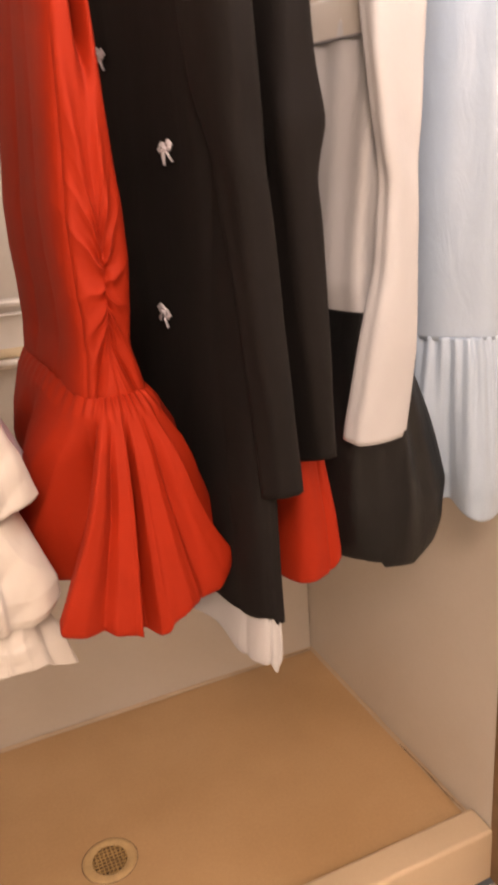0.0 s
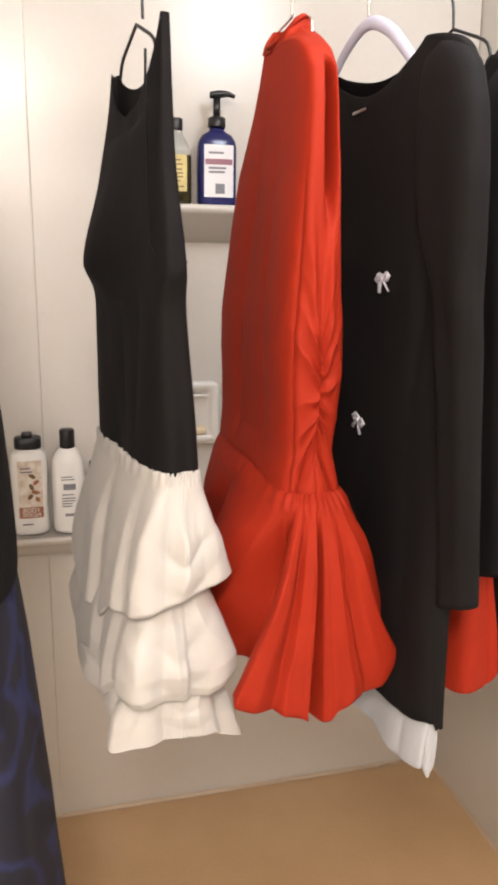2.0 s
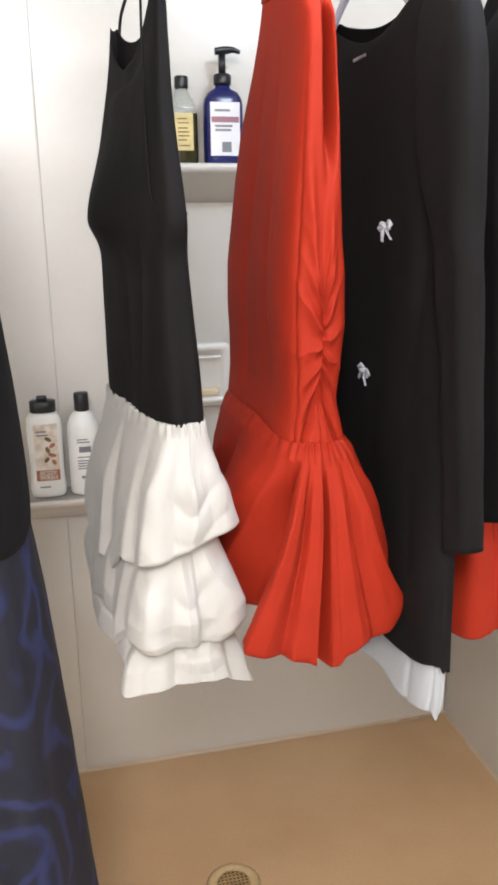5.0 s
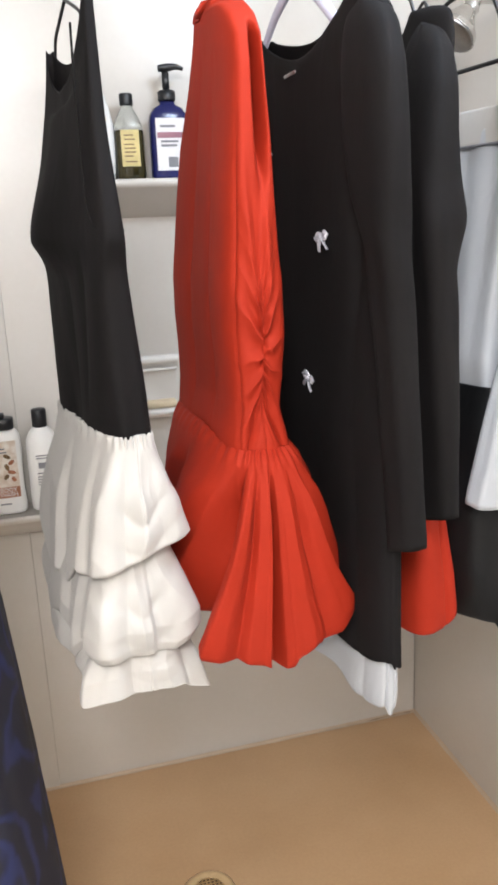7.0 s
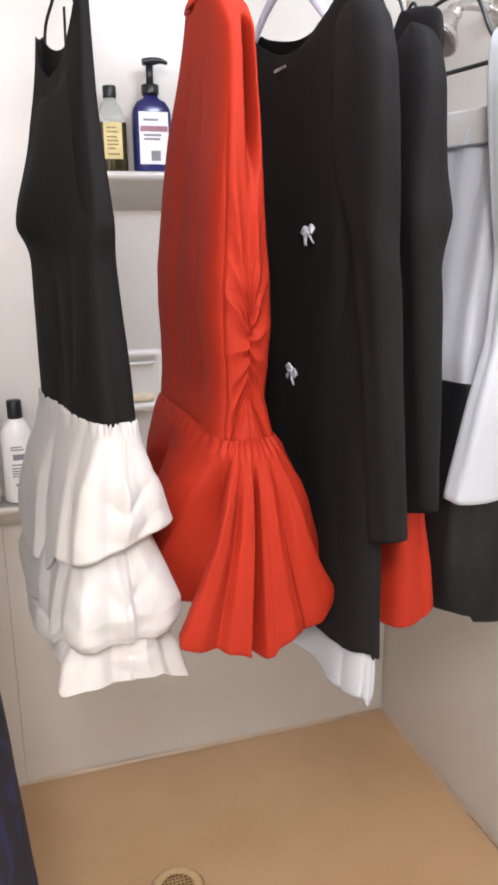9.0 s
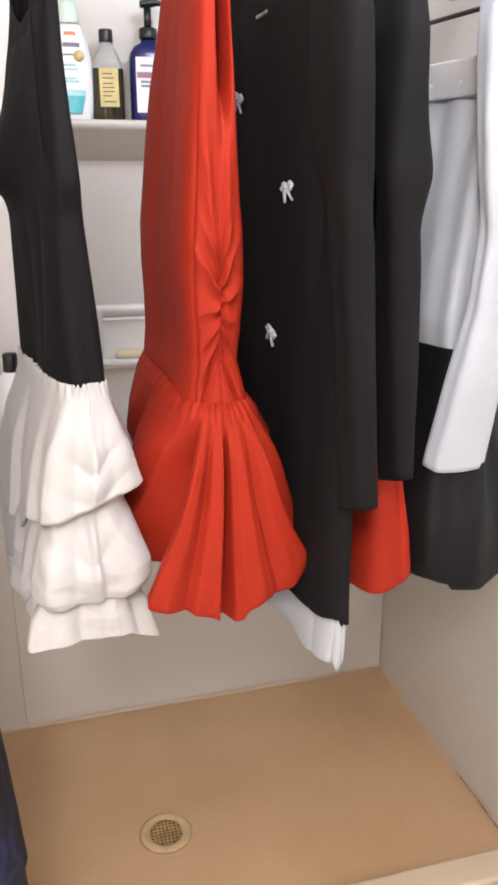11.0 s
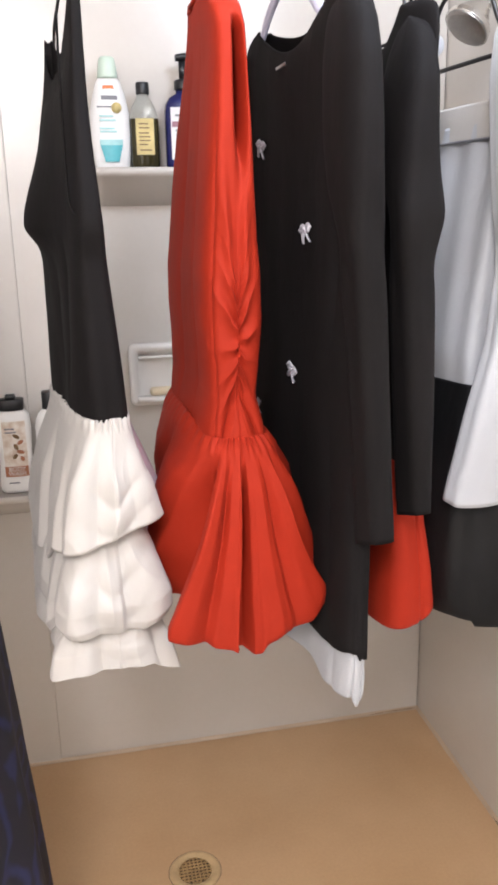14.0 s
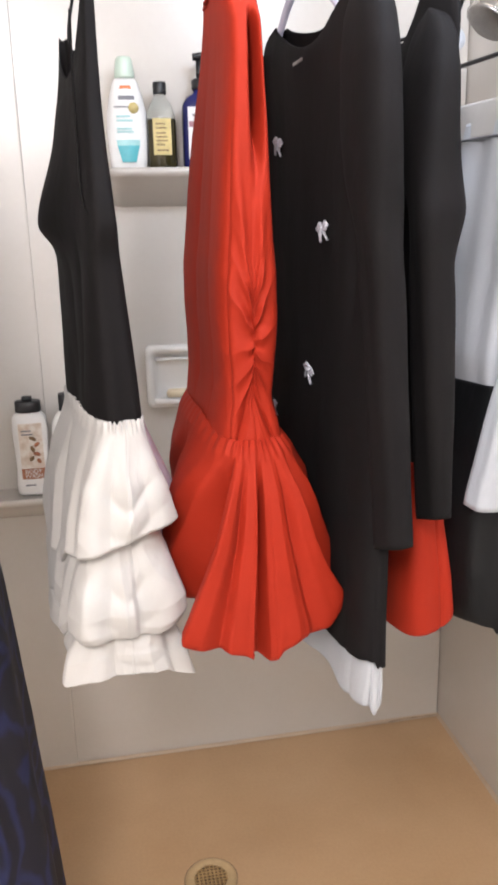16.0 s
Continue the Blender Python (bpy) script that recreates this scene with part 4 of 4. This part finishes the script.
DX, DY = 0.314, 1.302
drain = thing("floor_drain", "round brass floor drain with a square grid", "drain")
part("flange", lathe_bm([(.056, .0005), (.056, .0025), (.053, .005), (.046, .0055), (.038, .004), (.036, .0015)], 48, (DX, DY, 0)), FLANGE, drain)
part("ring", lathe_bm([(.0575, .0003), (.058, .0010), (.0565, .0014), (.0555, .0006)], 48, (DX, DY, 0)), GRIME, drain, "dark stained ring")
# flat disc coloured dark for the shade in the hole under the grate
part("shade_disc", lathe_bm([(.0358, .0016), (.035, .002)], 40, (DX, DY, 0)), HOLESHADE, drain)
bm = bmesh.new()
for k in range(-4, 5):
    c = k * .0085
    h = math.sqrt(.0352 ** 2 - c * c)
    box_bm(DX + c - .0014, DX + c + .0014, DY - h, DY + h, .0022, .0046, bm=bm)
    box_bm(DX - h, DX + h, DY + c - .0014, DY + c + .0014, .0022, .0043, bm=bm)
part("grate", bm, BRASS, drain, smooth=False)


# ---------------------------------------------------------------- bottles
def plate(name, x0, x1, z0, z1, y, r, material, parent, label="", bend=0.03, taper=1.0):
    """A label that follows the bottle's rounded front."""
    bm = bmesh.new()
    n = 12
    cx, hw = (x0 + x1) / 2, (x1 - x0) / 2
    cols = []
    for i in range(n + 1):
        x = x0 + (x1 - x0) * i / n
        yy = y + bend * ((x - r[0]) / r[1]) ** 2 * r[1]
        xb = cx + (x - cx) * taper
        cols.append([bm.verts.new((xb, yy, z0)), bm.verts.new((x, yy, z1)), bm.verts.new((x, yy + .0012, z1)), bm.verts.new((xb, yy + .0012, z0))])
    for a, b in zip(cols, cols[1:]):
        for k in range(4):
            bm.faces.new((a[k], a[(k + 1) % 4], b[(k + 1) % 4], b[k]))
    bm.faces.new(cols[0])
    bm.faces.new(list(reversed(cols[-1])))
    return part(name, bm, material, parent, label, False)


def bars(parent, x0, x1, zs, y, r, material, h=.0022, seed=3):
    rnd = random.Random(seed)
    for z in zs:
        k = rnd.uniform(.62, 1.0)
        plate("print_bar", x0, x0 + (x1 - x0) * k, z, z + h, y, r, material, parent)


SZ = 1.478
SY = 1.70
pump = thing("lotion_bottle", "cobalt blue pump bottle with a white label", "bottle", "bottles on the shelves")
px = 0.404
body = part("body", lathe_bm([(.036, 0), (.040, .003), (.041, .01), (.041, .118), (.039, .130), (.031, .143), (.018, .150), (.0155, .153), (.0155, .158)], 44, (px, SY, SZ), 1, .62, 3.2), COBALT, pump)
part("collar", lathe_bm([(.018, .158), (.0185, .160), (.0185, .176), (.014, .179)], 28, (px, SY, SZ)), BPLASTIC, pump)
part("stem", lathe_bm([(.0075, .178), (.0075, .214)], 20, (px, SY, SZ)), BPLASTIC, pump)
part("pump_head", tube_bm([(px - .014, SY, SZ + .221), (px + .004, SY, SZ + .223), (px + .022, SY - .004, SZ + .224), (px + .037, SY - .007, SZ + .219)], .006, 12, radii=[.0085, .010, .007, .0045], flat=.8), BPLASTIC, pump)
fy = SY - .0265
lab = plate("label", px - .031, px + .031, SZ + .018, SZ + .122, fy, (px, .04), LABELW, body, "white printed label", .12)
plate("label_band", px - .029, px + .029, SZ + .083, SZ + .094, fy - .001, (px, .04), MAUVE, body, "mauve band", .12)
bars(body, px - .022, px + .022, [SZ + .104, SZ + .074, SZ + .066], fy - .001, (px, .04), GREYPRINT, .004)
plate("barcode", px - .008, px + .012, SZ + .025, SZ + .045, fy - .001, (px, .04), GREYPRINT, body, "", .12)

oil = thing("oil_bottle", "clear bottle of dark oil with a yellow label", "bottle", "bottles on the shelves")
ox = 0.318
ob_ = part("body", lathe_bm([(.027, 0), (.030, .003), (.031, .01), (.031, .096), (.0305, .100)], 40, (ox, SY, SZ), 1, .7, 3.0), OIL, oil, "dark oil filling the bottle")
part("shoulder", lathe_bm([(.0305, .1002), (.029, .110), (.022, .128), (.0125, .143), (.0115, .150)], 40, (ox, SY, SZ), 1, .7, 3.0), CLEAR, oil, "clear empty shoulder of the bottle")
part("cap", lathe_bm([(.0135, .149), (.014, .151), (.014, .170), (.0125, .1725)], 28, (ox, SY, SZ)), BPLASTIC, oil)
fy = SY - .0232
plate("label", ox - .019, ox + .019, SZ + .028, SZ + .100, fy, (ox, .03), YELLOWL, ob_, "yellow paper label", .2)
bars(ob_, ox - .013, ox + .014, [SZ + .088, SZ + .080, SZ + .070, SZ + .0625, SZ + .055, SZ + .047], fy - .001, (ox, .03), GOLDBAR, .0024)
plate("label_foot", ox - .012, ox + .012, SZ + .036, SZ + .0385, fy - .001, (ox, .03), GOLDBAR, ob_, "", .2)

sun = thing("lotion_bottle", "white flat lotion bottle with mint green cap", "bottle", "bottles on the shelves")
sx = 0.247
sb = part("body", lathe_bm([(.033, 0), (.037, .003), (.039, .02), (.042, .07), (.041, .11), (.034, .145), (.026, .170), (.020, .180)], 44, (sx, SY, SZ), 1, .5, 2.4), WPLASTIC, sun)
part("cap", lathe_bm([(.0205, .179), (.021, .182), (.019, .200), (.0165, .215), (.013, .220)], 32, (sx, SY, SZ), 1, .75), MINT, sun)
fy = SY - .0225
plate("orange_mark", sx - .011, sx + .010, SZ + .148, SZ + .164, SY - .0150, (sx, .04), ORANGE, sb, "orange printed mark", .2, 1.35)
plate("name_bar", sx - .016, sx + .017, SZ + .136, SZ + .144, SY - .0185, (sx, .04), GREYPRINT, sb, "", .2)
plate("rule", sx - .026, sx + .012, SZ + .121, SZ + .1235, SY - .021, (sx, .04), GREYPRINT, sb, "", .2)
sun_disc = lathe_bm([(.0105, 0), (.0105, .0012)], 24)
bmesh.ops.transform(sun_disc, matrix=pose(sx + .014, SY - .0205, SZ + .120, 90, 0, 0), verts=sun_disc.verts)
part("yellow_disc", sun_disc, YELLOWL, sb, "yellow round printed mark")
bars(sb, sx - .022, sx + .018, [SZ + .102, SZ + .094, SZ + .078, SZ + .072], fy, (sx, .04), PALETEAL, .0035)
plate("teal_panel", sx - .024, sx + .024, SZ + .046, SZ + .058, fy, (sx, .04), PALETEAL, sb, "pale teal printed panel", .2, .97)
plate("teal_wave", sx - .0232, sx + .0232, SZ + .014, SZ + .047, fy - .001, (sx, .04), TEAL, sb, "teal printed panel", .2, .62)

LZ, LY = 0.777, 1.70
wash = thing("wash_bottle", "white body wash bottle with black flip cap", "bottle", "bottles on the shelves")
wx = -0.010
wb = part("body", lathe_bm([(.034, 0), (.038, .004), (.039, .02), (.036, .06), (.037, .10), (.039, .15), (.037, .178), (.028, .190), (.024, .192)], 44, (wx, LY, LZ), 1, .6, 2.8), WPLASTIC, wash)
part("cap", lathe_bm([(.027, .192), (.028, .194), (.028, .214), (.026, .216)], 36, (wx, LY, LZ), 1, .75, 3.0), BPLASTIC, wash)
part("cap_tab", box_bm(wx - .012, wx + .010, LY - .012, LY + .010, LZ + .2155, LZ + .226, .003), BPLASTIC, wash)
fy = LY - .0245
plate("floral_panel", wx - .024, wx + .027, LZ + .062, LZ + .168, fy, (wx, .038), FLORAL, wb, "brown floral print", .18)
plate("copper_panel", wx - .024, wx + .027, LZ + .040, LZ + .064, fy - .001, (wx, .038), COPPER, wb, "copper printed panel", .18)
for k, (dx, dz, tilt, ln) in enumerate(((.006, .134, 30, .017), (.014, .120, -35, .015), (.004, .110, 70, .016), (.013, .098, 15, .018), (.001, .088, -50, .014), (.016, .082, 60, .013))):
    petal = lathe_bm([(.0002, 0), (.0042, .0004), (.0044, .0009), (.0030, .0013)], 16)
    bmesh.ops.scale(petal, vec=(ln / .009, 1, 1), verts=petal.verts)
    bmesh.ops.transform(petal, matrix=pose(wx + dx, fy - .0004, LZ + dz) @ pose(0, 0, 0, 0, tilt, 0) @ pose(0, 0, 0, 90, 0, 0), verts=petal.verts)
    part("printed_petal", petal, COPPER if k % 2 else GOLDBAR, wb, "brown printed petal")
bars(wb, wx - .018, wx + .012, [LZ + .150, LZ + .142, LZ + .024], fy - .0012, (wx, .038), GREYPRINT, .003)
for k, (word, z) in enumerate((("BODY", LZ + .0535), ("WASH", LZ + .043))):
    cu = bpy.data.curves.new("lettering", "FONT")
    cu.body, cu.size, cu.align_x, cu.extrude = word, .0135, "CENTER", .0004
    cu.materials.append(WPLASTIC)
    t = new("lettering", cu)
    t.parent = wb
    t.matrix_local = pose(wx + .002, fy - .002, z, 90, 0, 0)

pro = thing("conditioner_bottle", "white round-shouldered bottle with black cap", "bottle", "bottles on the shelves")
qx = 0.073
pb = part("body", lathe_bm([(.031, 0), (.034, .003), (.035, .01), (.035, .145), (.033, .162), (.026, .178), (.017, .188), (.0145, .19)], 44, (qx, LY, LZ), 1, .85), WPLASTIC, pro)
part("cap", lathe_bm([(.0155, .189), (.016, .191), (.016, .226), (.0145, .229)], 28, (qx, LY, LZ)), BPLASTIC, pro)
fy = LY - .0305
plate("name_bar", qx - .012, qx + .014, LZ + .100, LZ + .113, fy, (qx, .035), GREYPRINT, pb, "", .35)
bars(pb, qx - .016, qx + .018, [LZ + .128, LZ + .122, LZ + .088, LZ + .080, LZ + .074, LZ + .068, LZ + .062], fy, (qx, .035), GREYPRINT, .0022)
plate("name_bar", qx - .010, qx + .020, LZ + .040, LZ + .046, fy, (qx, .035), GREYPRINT, pb, "", .35)

small = thing("small_bottle", "small dark bottle with black cap", "bottle", "bottles on the shelves")
part("body", lathe_bm([(.018, 0), (.020, .003), (.020, .105), (.014, .120), (.010, .124)], 32, (0.132, LY + .01, LZ)), LABELW, small)
part("cap", lathe_bm([(.0125, .123), (.013, .125), (.013, .150), (.011, .152)], 24, (0.132, LY + .01, LZ)), BPLASTIC, small)


# ---------------------------------------------------------------- floor tiles outside the shower
tile_mesh = None
for i in range(9):
    for j in range(8):
        if tile_mesh is None:
            ob = part("tile", box_bm(-.148, .148, -.148, .148, -.004, .004, .002, 1), TILE, floor, smooth=False)
            tile_mesh = ob.data
        else:
            ob = new("tile", tile_mesh)
            ob.parent = floor
        ob.matrix_local = pose(-.94 + .3 * i, .82 - .3 * j, FLOOR - .003)
